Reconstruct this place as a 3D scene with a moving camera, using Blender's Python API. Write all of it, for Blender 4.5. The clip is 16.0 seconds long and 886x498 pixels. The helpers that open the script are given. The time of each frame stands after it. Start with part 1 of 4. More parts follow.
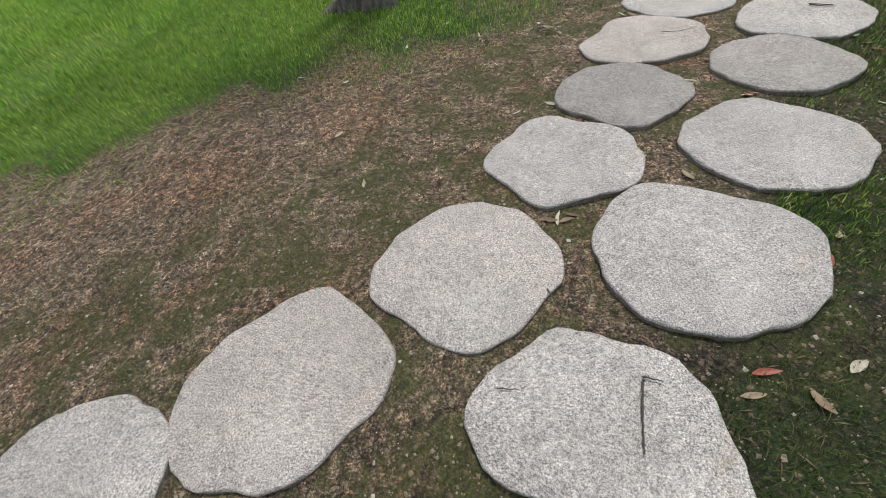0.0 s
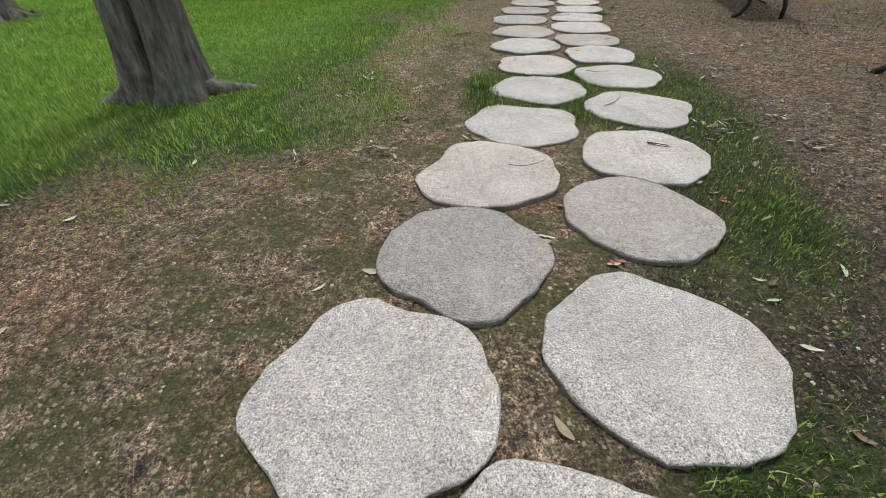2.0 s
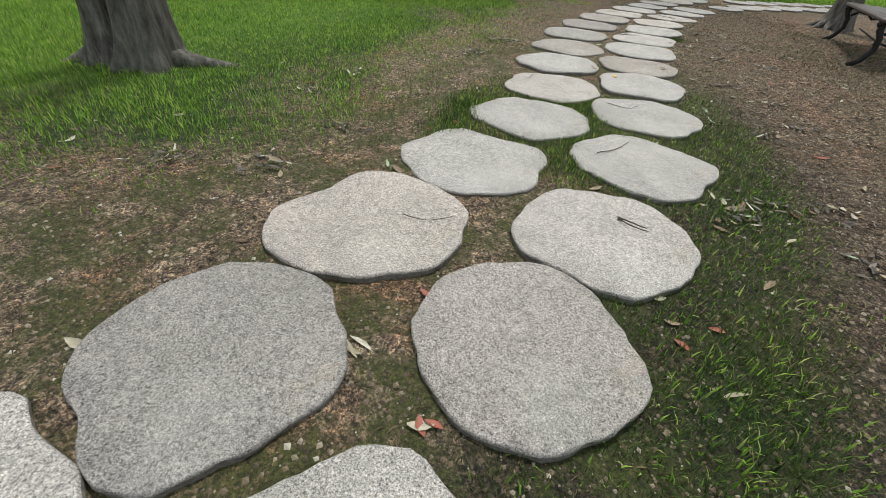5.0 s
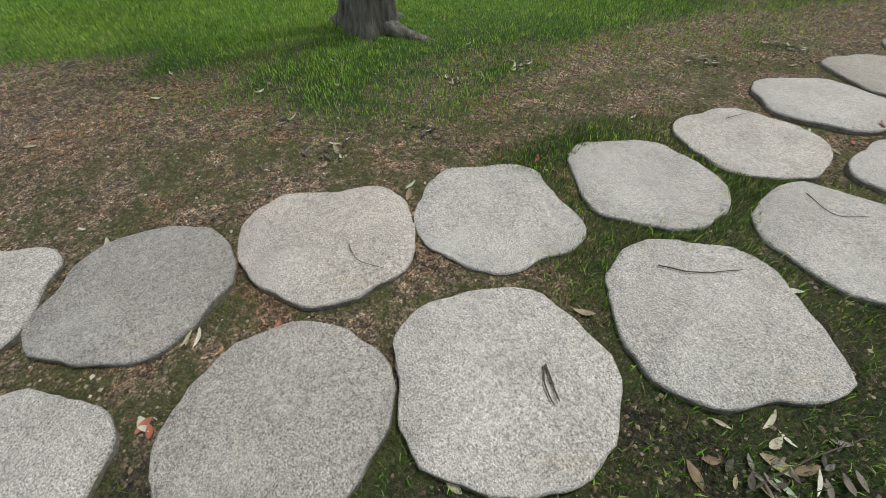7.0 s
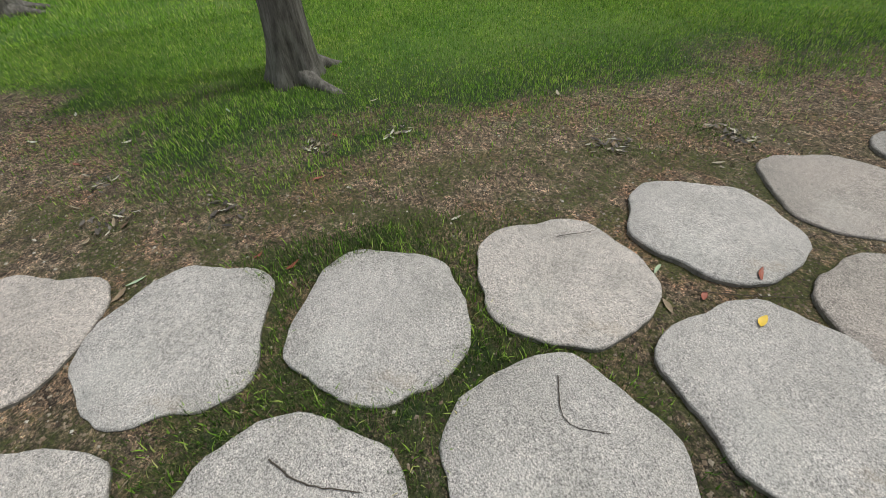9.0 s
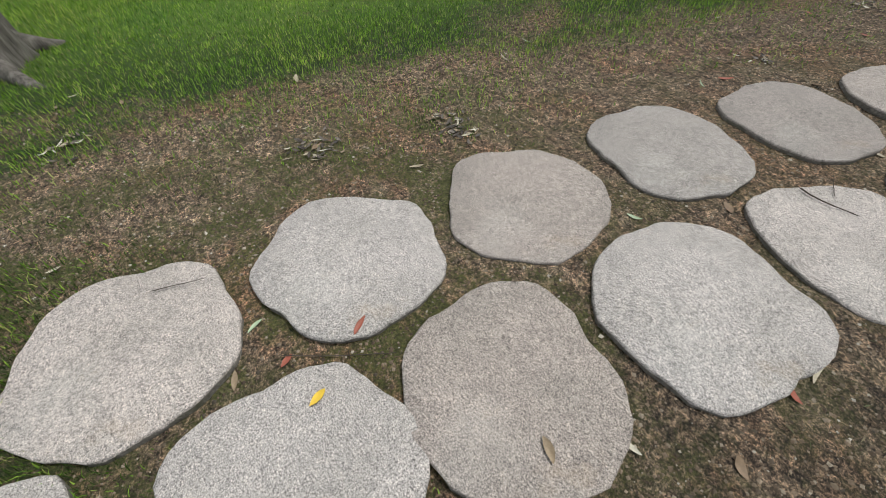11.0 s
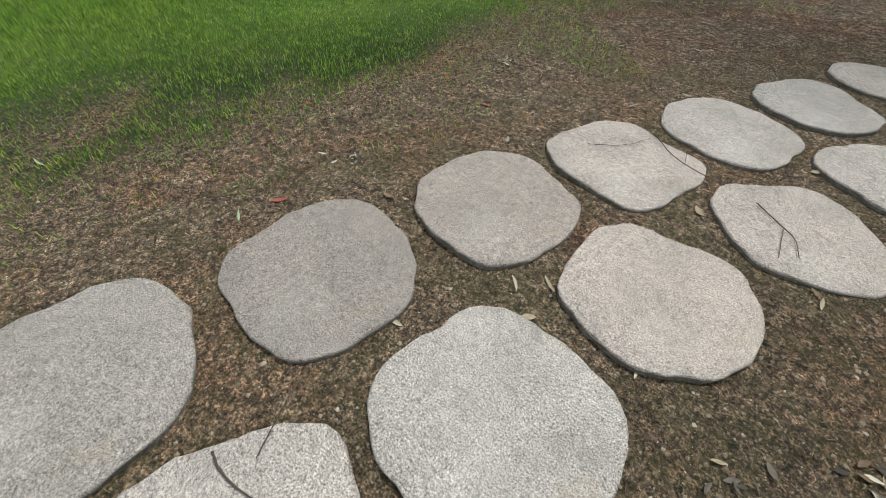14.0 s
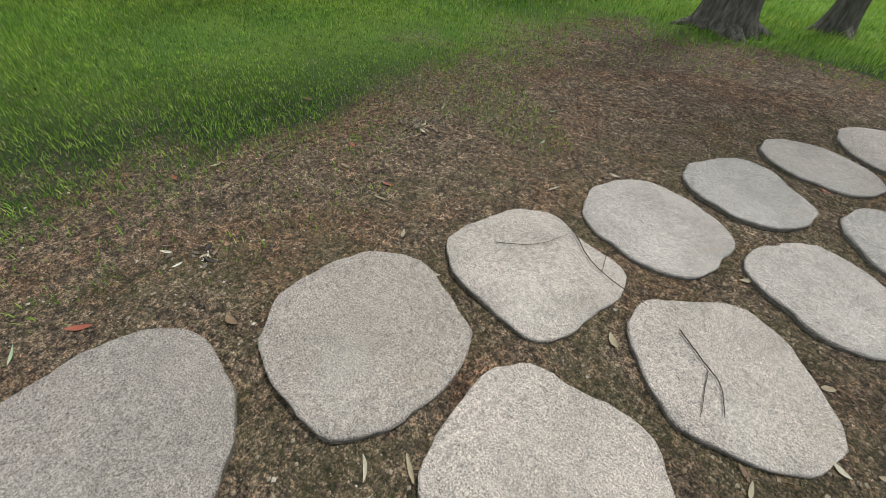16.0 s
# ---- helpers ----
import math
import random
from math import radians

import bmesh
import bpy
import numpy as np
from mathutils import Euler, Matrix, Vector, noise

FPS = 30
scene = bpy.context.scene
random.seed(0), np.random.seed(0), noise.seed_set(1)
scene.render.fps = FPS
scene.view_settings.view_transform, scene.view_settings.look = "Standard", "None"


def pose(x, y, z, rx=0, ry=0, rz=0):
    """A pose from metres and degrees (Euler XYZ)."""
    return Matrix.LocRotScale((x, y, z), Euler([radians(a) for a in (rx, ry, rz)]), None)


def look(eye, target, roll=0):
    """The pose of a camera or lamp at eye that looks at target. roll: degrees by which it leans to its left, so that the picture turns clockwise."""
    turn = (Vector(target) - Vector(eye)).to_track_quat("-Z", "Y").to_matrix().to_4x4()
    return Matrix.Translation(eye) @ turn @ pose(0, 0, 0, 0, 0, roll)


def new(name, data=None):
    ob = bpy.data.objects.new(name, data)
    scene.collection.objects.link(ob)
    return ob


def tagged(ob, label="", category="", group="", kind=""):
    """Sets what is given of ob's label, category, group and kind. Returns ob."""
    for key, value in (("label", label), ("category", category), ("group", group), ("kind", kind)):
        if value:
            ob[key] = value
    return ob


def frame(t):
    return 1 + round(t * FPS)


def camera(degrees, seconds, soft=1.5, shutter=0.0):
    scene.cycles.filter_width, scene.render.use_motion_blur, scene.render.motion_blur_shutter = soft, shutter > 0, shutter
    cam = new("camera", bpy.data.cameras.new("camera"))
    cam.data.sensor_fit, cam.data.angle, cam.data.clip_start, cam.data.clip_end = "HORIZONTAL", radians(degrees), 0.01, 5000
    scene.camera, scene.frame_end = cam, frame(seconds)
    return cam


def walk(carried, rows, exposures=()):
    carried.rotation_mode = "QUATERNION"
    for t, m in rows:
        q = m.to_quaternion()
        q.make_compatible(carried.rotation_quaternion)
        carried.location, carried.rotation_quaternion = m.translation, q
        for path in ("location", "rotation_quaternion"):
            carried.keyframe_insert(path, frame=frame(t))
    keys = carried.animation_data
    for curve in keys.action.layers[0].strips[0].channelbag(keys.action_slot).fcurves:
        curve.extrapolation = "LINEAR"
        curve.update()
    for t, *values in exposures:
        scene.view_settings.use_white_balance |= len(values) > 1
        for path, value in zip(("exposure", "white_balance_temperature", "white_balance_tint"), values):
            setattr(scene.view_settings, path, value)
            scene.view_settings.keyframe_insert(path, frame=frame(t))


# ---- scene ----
cam = camera(96, 16.0, soft=0.5)
PATH = [
    (0, pose(0.224, -0.414, 1.142, 43.11, 9.24, 8.14)),
    (0.5, pose(0.273, -0.267, 1.117, 43.51, 6.65, 2.59)),
    (1, pose(0.296, 0.013, 1.058, 42.62, 2.57, -4.17)),
    (1.5, pose(0.346, 0.222, 1.034, 45.57, 1.58, -6.04)),
    (2, pose(0.512, 0.542, 1.012, 51.53, 0.95, -5.82)),
    (2.5, pose(0.608, 0.677, 0.993, 56.32, 0.90, -7.40)),
    (3, pose(0.659, 0.893, 0.993, 58.88, -0.48, -11.50)),
    (3.5, pose(0.644, 1.080, 0.919, 57.22, -2.20, -10.45)),
    (4, pose(0.797, 1.108, 0.850, 54.38, -4.20, -7.13)),
    (4.2, pose(0.909, 1.103, 0.841, 53.74, -4.16, -5.45)),
    (6.3, pose(1.827, 1.572, 1.130, 45.57, -0.82, 38.05)),
    (6.5, pose(1.893, 1.678, 1.151, 44.56, -0.01, 42.11)),
    (7, pose(2.161, 1.990, 1.146, 44.89, 1.16, 49.27)),
    (7.5, pose(2.330, 2.359, 1.242, 45.39, 1.15, 49.63)),
    (8, pose(2.442, 2.762, 1.235, 46.72, 1.24, 52.56)),
    (8.2, pose(2.492, 2.924, 1.254, 47.38, 1.44, 54.53)),
    (10.3, pose(2.599, 4.435, 1.191, 43.85, 3.52, 65.18)),
    (10.5, pose(2.702, 4.600, 1.187, 42.88, 2.24, 61.90)),
    (10.8, pose(2.857, 4.799, 1.220, 41.87, 1.59, 56.14)),
    (11, pose(2.914, 4.912, 1.224, 41.00, 0.91, 52.70)),
    (11.5, pose(3.035, 5.259, 1.194, 40.28, 0.78, 45.51)),
    (12, pose(3.139, 5.573, 1.222, 41.03, 0.68, 38.80)),
    (12.5, pose(3.302, 6.047, 1.227, 42.57, 0.37, 36.41)),
    (13, pose(3.421, 6.486, 1.247, 42.61, 0.28, 36.64)),
    (13.5, pose(3.390, 6.903, 1.242, 42.18, -0.11, 36.34)),
    (14, pose(3.472, 7.060, 1.230, 43.02, -1.13, 35.69)),
    (14.5, pose(3.578, 7.305, 1.216, 45.51, -2.18, 34.05)),
    (15, pose(3.634, 7.495, 1.244, 47.88, -3.23, 32.44)),
    (15.5, pose(3.560, 7.646, 1.247, 47.89, -3.72, 32.01)),
    (16, pose(3.486, 7.756, 1.286, 46.29, -4.40, 33.10)),
]
walk(cam, PATH, [(0.0, -0.1, 6250, 9), (1.5, -0.05, 6250, 8), (3.0, 0.14, 6280, 4), (7.5, -0.26, 6330, 4), (11.0, -0.15, 6330, 8), (12.5, -0.02, 6390, 6), (14.0, -0.06, 6390, 5), (16.0, -0.08, 6400, 5)])

# ---- light: a bright overcast day ----
SUN_ELEVATION, SUN_ROTATION = 69.0, 14.0
world = bpy.data.worlds.new("sky")
scene.world = world
world.use_nodes = True
wn = world.node_tree
for n in list(wn.nodes):
    wn.nodes.remove(n)
sky = wn.nodes.new("ShaderNodeTexSky")
sky.sky_type, sky.sun_disc = "NISHITA", False
sky.sun_elevation, sky.sun_rotation = radians(SUN_ELEVATION), radians(SUN_ROTATION)
sky.air_density, sky.dust_density, sky.ozone_density = 1.0, 6.0, 1.0
haze = wn.nodes.new("ShaderNodeMixRGB")
haze.inputs[0].default_value = 0.6
haze.inputs[2].default_value = (8.6, 9.0, 9.2, 1)
back = wn.nodes.new("ShaderNodeBackground")
back.inputs[1].default_value = 0.095
wout = wn.nodes.new("ShaderNodeOutputWorld")
wn.links.new(sky.outputs[0], haze.inputs[1])
wn.links.new(haze.outputs[0], back.inputs[0])
wn.links.new(back.outputs[0], wout.inputs[0])
sun = new("sun", bpy.data.lights.new("sun", "SUN"))
sun.data.energy, sun.data.angle, sun.data.color = 2.7, radians(7), (1.0, 0.985, 0.94)
az = radians(SUN_ROTATION)
sun.matrix_world = look((0, 0, 0), (-math.sin(az) * math.cos(radians(SUN_ELEVATION)),
                                    -math.cos(az) * math.cos(radians(SUN_ELEVATION)),
                                    -math.sin(radians(SUN_ELEVATION))))
sun.location = (0, 0, 30)


# ---- materials ----
class Mat:
    """A small node-graph builder round one Principled surface."""

    def __init__(self, name, rough=0.8, metal=0.0):
        self.m = bpy.data.materials.new(name)
        self.m.use_nodes = True
        self.t = self.m.node_tree
        self.b = self.t.nodes["Principled BSDF"]
        self.b.inputs["Roughness"].default_value = rough
        self.b.inputs["Metallic"].default_value = metal
        self.obj = self.node("ShaderNodeTexCoord").outputs["Object"]
        self.pos = self.node("ShaderNodeNewGeometry").outputs["Position"]

    def node(self, kind, **kw):
        n = self.t.nodes.new(kind)
        for k, v in kw.items():
            n.inputs[k.replace("_", " ")].default_value = v
        return n

    def link(self, a, b):
        self.t.links.new(a, b)

    def noise(self, scale, detail=4.0, rough=0.6, vec=None, stretch=None):
        n = self.node("ShaderNodeTexNoise", Scale=scale, Detail=detail, Roughness=rough)
        v = vec or self.pos
        if stretch:
            mp = self.node("ShaderNodeMapping")
            mp.inputs["Scale"].default_value = stretch
            self.link(v, mp.inputs[0])
            v = mp.outputs[0]
        self.link(v, n.inputs["Vector"])
        return n.outputs["Fac"]

    def voronoi(self, scale, vec=None, out="Distance"):
        n = self.node("ShaderNodeTexVoronoi", Scale=scale)
        self.link(vec or self.pos, n.inputs["Vector"])
        return n.outputs[out]

    def ramp(self, fac, stops):
        n = self.node("ShaderNodeValToRGB")
        e = n.color_ramp.elements
        while len(e) < len(stops):
            e.new(0.5)
        for el, (p, c) in zip(e, stops):
            el.position = p
            el.color = (*c, 1) if len(c) == 3 else c
        self.link(fac, n.inputs[0])
        return n.outputs[0]

    def step(self, fac, a, b):
        n = self.node("ShaderNodeMapRange", From_Min=a, From_Max=b)
        self.link(fac, n.inputs[0])
        return n.outputs[0]

    def mul(self, a, b, op="MULTIPLY"):
        n = self.node("ShaderNodeMath")
        n.operation = op
        for i, v in enumerate((a, b)):
            if isinstance(v, (int, float)):
                n.inputs[i].default_value = v
            else:
                self.link(v, n.inputs[i])
        return n.outputs[0]

    def mix(self, fac, a, b, mode="MIX"):
        n = self.node("ShaderNodeMixRGB")
        n.blend_type = mode
        for i, v in enumerate((fac, a, b)):
            if isinstance(v, (int, float)):
                n.inputs[i].default_value = v
            elif isinstance(v, tuple):
                n.inputs[i].default_value = (*v, 1)
            else:
                self.link(v, n.inputs[i])
        return n.outputs[0]

    def attr(self, name):
        n = self.node("ShaderNodeAttribute")
        n.attribute_name = name
        return n.outputs["Fac"]

    def random(self):
        return self.node("ShaderNodeObjectInfo").outputs["Random"]

    def island(self):
        return self.node("ShaderNodeNewGeometry").outputs["Random Per Island"]

    def color(self, out):
        if isinstance(out, tuple):
            self.b.inputs["Base Color"].default_value = (*out, 1)
        else:
            self.link(out, self.b.inputs["Base Color"])
        return self

    def bump(self, height, strength=0.5, dist=0.01):
        n = self.node("ShaderNodeBump", Strength=strength, Distance=dist)
        self.link(height, n.inputs["Height"])
        self.link(n.outputs[0], self.b.inputs["Normal"])
        return self


def granite(name="granite", shade=(1.0, 1.0, 1.0)):
    m = Mat(name, 0.72)
    fine, grit = m.noise(165, 3, 0.75), m.noise(330, 2, 0.7)
    grain = m.ramp(fine, [(0.34, (0.13, 0.122, 0.118)), (0.44, (0.37, 0.355, 0.345)), (0.55, (0.55, 0.53, 0.515)), (0.68, (0.74, 0.715, 0.70))])
    grain = m.mix(0.4, grain, m.ramp(grit, [(0.36, (0.35, 0.35, 0.35)), (0.5, (1, 1, 1)), (0.62, (1.6, 1.6, 1.57))]), "MULTIPLY")
    mott = m.ramp(m.noise(42, 4, 0.75), [(0.34, (0.70, 0.70, 0.70)), (0.5, (0.98, 0.98, 0.98)), (0.66, (1.2, 1.19, 1.17))])
    grain = m.mix(0.8, grain, mott, "MULTIPLY")
    tone = m.ramp(m.random(), [(0.0, (0.88, 0.84, 0.82)), (0.35, (1.0, 0.955, 0.93)), (0.7, (1.03, 0.96, 0.92)), (1.0, (1.04, 0.94, 0.88))])
    c = m.mix(1.0, m.mix(1.0, grain, tone, "MULTIPLY"), shade, "MULTIPLY")
    stain = m.step(m.noise(3.2, 5, 0.65), 0.40, 0.66)
    c = m.mix(m.mul(stain, 0.34), c, m.mix(1.0, grain, (0.42, 0.41, 0.37), "MULTIPLY"))
    pale = m.step(m.noise(2.1, 3, 0.5, m.obj), 0.55, 0.7)
    c = m.mix(m.mul(pale, 0.14), c, (0.70, 0.69, 0.64))
    ochre = m.step(m.noise(5.1, 4, 0.6, m.obj), 0.64, 0.78)
    c = m.mix(m.mul(ochre, 0.30), c, (0.46, 0.34, 0.21))
    m.color(c)
    h = m.mul(m.mul(fine, 0.7), m.mul(m.noise(14, 4), 0.8), "ADD")
    m.bump(h, 0.8, 0.008)
    return m.m


# side faces of the slabs, darker than their tops and patched with moss
def side_granite():
    m = Mat("darker_granite_side", 0.9)
    n = m.noise(60, 5, 0.75)
    c = m.ramp(n, [(0.3, (0.09, 0.08, 0.067)), (0.55, (0.23, 0.21, 0.18)), (0.75, (0.42, 0.39, 0.35))])
    moss = m.step(m.noise(8, 4, 0.6), 0.52, 0.68)
    m.color(m.mix(m.mul(moss, 0.5), c, (0.07, 0.08, 0.025)))
    m.bump(n, 0.9, 0.01)
    return m.m


def earth():
    m = Mat("earth_and_turf", 0.95)
    big, mid, fine, grit = m.noise(0.9, 5, 0.6), m.noise(7, 6, 0.75), m.noise(34, 6, 0.8), m.noise(120, 4, 0.8)
    sand = m.ramp(mid, [(0.28, (0.09, 0.064, 0.041)), (0.5, (0.265, 0.192, 0.13)), (0.72, (0.51, 0.40, 0.29))])
    rust = m.step(m.noise(1.5, 5, 0.65), 0.48, 0.62)
    sand = m.mix(m.mul(rust, 0.55), sand, m.ramp(mid, [(0.3, (0.20, 0.095, 0.05)), (0.7, (0.46, 0.25, 0.145))]))
    # darker brown soil, strongest right of the path's start
    dark_soil = m.ramp(mid, [(0.25, (0.028, 0.021, 0.014)), (0.55, (0.070, 0.053, 0.036)), (0.8, (0.14, 0.11, 0.08))])
    soil = m.mix(m.attr("dark_soil"), sand, dark_soil)
    # shade in the crevices between soil grains is put into the colour too
    soil = m.mix(0.9, soil, m.ramp(fine, [(0.37, (0.07, 0.06, 0.055)), (0.49, (0.78, 0.78, 0.78)), (0.61, (2.4, 2.3, 2.2))]), "MULTIPLY")
    soil = m.mix(0.8, soil, m.ramp(grit, [(0.40, (0.10, 0.095, 0.09)), (0.5, (0.85, 0.85, 0.85)), (0.59, (2.5, 2.45, 2.4))]), "MULTIPLY")
    moss = m.mul(m.attr("moss"), m.step(m.noise(3.2, 6, 0.75), 0.43, 0.56))
    soil = m.mix(m.mul(moss, 0.85), soil, m.ramp(m.noise(90, 4, 0.75), [(0.3, (0.025, 0.032, 0.009)), (0.5, (0.095, 0.11, 0.026)), (0.72, (0.22, 0.235, 0.055))]))
    # dark turf puts the shade between blades into the ground colour
    turf = m.ramp(m.noise(60, 5, 0.75), [(0.32, (0.012, 0.022, 0.006)), (0.55, (0.05, 0.09, 0.018)), (0.75, (0.15, 0.19, 0.05))])
    # sunlight on the open lawn is put into the turf colour
    bright = m.mix(m.step(big, 0.4, 0.65), (0.15, 0.30, 0.035), (0.28, 0.43, 0.07))
    turf = m.mix(m.mul(m.attr("sunlit"), 0.7), turf, bright)
    grass = m.step(m.mul(m.attr("grass"), m.mul(m.mul(mid, 1.5), -0.75, "ADD"), "ADD"), 0.3, 0.75)
    m.color(m.mix(grass, soil, turf))
    m.bump(m.mul(m.mul(grit, 0.35), m.mul(m.mul(fine, 0.6), mid, "ADD"), "ADD"), 1.0, 0.06)
    return m.m


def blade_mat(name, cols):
    m = Mat(name, 0.8)
    m.b.inputs["Specular IOR Level"].default_value = 0.25
    isl = m.island()
    c = m.ramp(isl, cols)
    patch = m.ramp(m.noise(0.8, 3, 0.6), [(0.3, (0.72, 0.85, 0.7)), (0.7, (1.2, 1.12, 1.0))])
    tufts = m.ramp(m.noise(11, 4, 0.75), [(0.34, (0.38, 0.44, 0.36)), (0.5, (0.95, 0.95, 0.95)), (0.68, (1.5, 1.4, 1.3))])
    m.color(m.mix(1.0, m.mix(1.0, c, patch, "MULTIPLY"), tufts, "MULTIPLY"))
    # light that comes through the thin blades
    thin = m.node("ShaderNodeBsdfTranslucent")
    both = m.node("ShaderNodeMixShader")
    both.inputs[0].default_value = 0.35
    m.link(m.b.inputs["Base Color"].links[0].from_socket, thin.inputs[0])
    m.link(m.b.outputs[0], both.inputs[1])
    m.link(thin.outputs[0], both.inputs[2])
    m.link(both.outputs[0], m.t.nodes["Material Output"].inputs["Surface"])
    return m.m


def bark():
    m = Mat("bark", 0.92)
    rid = m.noise(22, 6, 0.7, m.obj, (1, 1, 0.16))
    blotch = m.noise(3.0, 4, 0.6, m.obj)
    c = m.ramp(rid, [(0.3, (0.035, 0.029, 0.025)), (0.5, (0.145, 0.128, 0.112)), (0.72, (0.31, 0.285, 0.255))])
    c = m.mix(m.mul(m.step(blotch, 0.5, 0.7), 0.35), c, (0.13, 0.135, 0.10))
    m.color(c)
    m.bump(rid, 0.9, 0.03)
    return m.m


def wood(name, dark, light, rough=0.6, grain=(1, 14, 14)):
    m = Mat(name, rough)
    g = m.noise(9, 5, 0.65, m.obj, grain)
    c = m.ramp(g, [(0.3, dark), (0.7, light)])
    tint = m.ramp(m.random(), [(0, (0.8, 0.8, 0.8)), (1, (1.2, 1.15, 1.1))])
    m.color(m.mix(1.0, c, tint, "MULTIPLY"))
    m.bump(g, 0.4, 0.005)
    return m.m


def plain(name, col, rough=0.7, metal=0.0, var=0.25, scale=12):
    m = Mat(name, rough, metal)
    d = tuple(v * (1 - var) for v in col)
    l = tuple(min(1, v * (1 + var)) for v in col)
    n = m.noise(scale, 5, 0.65, m.obj)
    m.color(m.ramp(n, [(0.3, d), (0.7, l)]))
    m.bump(n, 0.25, 0.004)
    return m.m


def by_island(name, cols, rough=0.7):
    m = Mat(name, rough)
    m.color(m.ramp(m.island(), cols))
    return m.m


def by_object(name, cols, rough=0.7):
    m = Mat(name, rough)
    n = m.noise(60, 4, 0.6, m.obj)
    c = m.ramp(m.random(), cols)
    m.color(m.mix(0.6, c, m.ramp(n, [(0.3, (0.55, 0.5, 0.45)), (0.7, (1.3, 1.3, 1.25))]), "MULTIPLY"))
    m.bump(n, 0.3, 0.002)
    return m.m


DARK_GRANITE = granite("dark_grey_granite", (0.64, 0.63, 0.625))
GREY_GRANITE = granite("grey_granite", (0.76, 0.75, 0.74))
GRANITE, SIDE, EARTH, BARK = granite(), side_granite(), earth(), bark()
# tree shade over the near lawn is put into this dimmer copy
NEAR_BLADE = blade_mat("shaded_lawn_blade", [(0.0, (0.07, 0.14, 0.022)), (0.4, (0.21, 0.39, 0.05)), (0.8, (0.39, 0.58, 0.10)), (1.0, (0.58, 0.57, 0.25))])
# sunlight on the farther lawn is put into this brighter copy
BLADE = blade_mat("sunlit_lawn_blade", [(0.0, (0.10, 0.21, 0.03)), (0.4, (0.25, 0.45, 0.06)), (0.8, (0.42, 0.62, 0.11)), (1.0, (0.60, 0.62, 0.25))])
# darker, more olive than the lawn's blades
TUFT = blade_mat("dark_olive_grass_blade", [(0.0, (0.03, 0.06, 0.012)), (0.5, (0.07, 0.125, 0.028)), (0.85, (0.15, 0.20, 0.06)), (1.0, (0.30, 0.27, 0.15))])
LEAF = by_island("tree_leaf", [(0.0, (0.035, 0.075, 0.012)), (0.5, (0.06, 0.13, 0.02)), (1.0, (0.11, 0.19, 0.035))], 0.5)
# crowns on the far bank, their green paled to stand for haze
PALE_LEAF = by_island("haze_tinted_tree_leaf", [(0.0, (0.14, 0.24, 0.10)), (0.5, (0.24, 0.36, 0.17)), (1.0, (0.38, 0.48, 0.28))], 0.55)
DRY_LEAF = by_object("dry_leaf", [(0.0, (0.12, 0.07, 0.04)), (0.35, (0.23, 0.16, 0.10)), (0.7, (0.34, 0.275, 0.185)), (1.0, (0.45, 0.41, 0.32))], 0.65)
DARK_LEAF = by_object("rotten_leaf", [(0.0, (0.035, 0.028, 0.024)), (0.5, (0.10, 0.082, 0.068)), (1.0, (0.22, 0.19, 0.165))], 0.7)
CLOD = by_island("soil_crumb", [(0.0, (0.06, 0.043, 0.028)), (0.5, (0.14, 0.10, 0.067)), (0.9, (0.24, 0.175, 0.118)), (1.0, (0.36, 0.28, 0.20))], 0.95)
LITTER = by_island("leaf_litter", [(0.0, (0.06, 0.04, 0.024)), (0.5, (0.17, 0.118, 0.072)), (0.85, (0.30, 0.235, 0.155)), (1.0, (0.15, 0.18, 0.075))], 0.7)
PEBBLE = by_island("pebble", [(0.0, (0.06, 0.048, 0.034)), (0.45, (0.22, 0.165, 0.11)), (0.9, (0.36, 0.30, 0.225)), (1.0, (0.58, 0.53, 0.45))], 0.85)
TWIG = plain("twig_bark", (0.07, 0.055, 0.042), 0.85)
SLAT = wood("bench_slat_wood", (0.045, 0.032, 0.029), (0.17, 0.13, 0.122), 0.36)
IRON = plain("cast_iron", (0.022, 0.022, 0.022), 0.5, 0.3)
PICKET = wood("picket_wood", (0.055, 0.03, 0.022), (0.15, 0.085, 0.06), 0.75, (14, 14, 1))
POST = wood("post_wood", (0.05, 0.028, 0.018), (0.14, 0.08, 0.05), 0.8, (14, 14, 1))
WIRE = plain("fence_wire", (0.25, 0.25, 0.24), 0.5, 0.6)
REDWALL = plain("red_wall", (0.30, 0.105, 0.07), 0.85, 0, 0.2, 3)
COPING = plain("pale_coping", (0.55, 0.54, 0.50), 0.8)
WATER = plain("pond_water", (0.05, 0.07, 0.05), 0.12)
# distance haze is mixed into these washed-out greens
HAZE_LEAF = by_island("haze_tinted_far_leaf", [(0.0, (0.22, 0.30, 0.20)), (0.5, (0.34, 0.43, 0.32)), (1.0, (0.50, 0.58, 0.48))], 0.8)
LOTUS = by_island("lotus_leaf", [(0.0, (0.20, 0.38, 0.18)), (0.5, (0.36, 0.55, 0.34)), (1.0, (0.58, 0.70, 0.54))], 0.5)
BRICK = plain("pale_brick", (0.42, 0.38, 0.34), 0.85, 0, 0.2, 5)
PALE_DRY = by_object("pale_dry_leaf", [(0.0, (0.30, 0.25, 0.16)), (0.6, (0.50, 0.46, 0.36)), (1.0, (0.62, 0.60, 0.52))], 0.6)
YELLOW_LEAF = plain("yellow_leaf", (0.75, 0.50, 0.05), 0.55)
RED_LEAF = plain("red_leaf", (0.30, 0.085, 0.05), 0.55)
GREEN_LEAF = plain("pale_green_leaf", (0.36, 0.44, 0.28), 0.55)

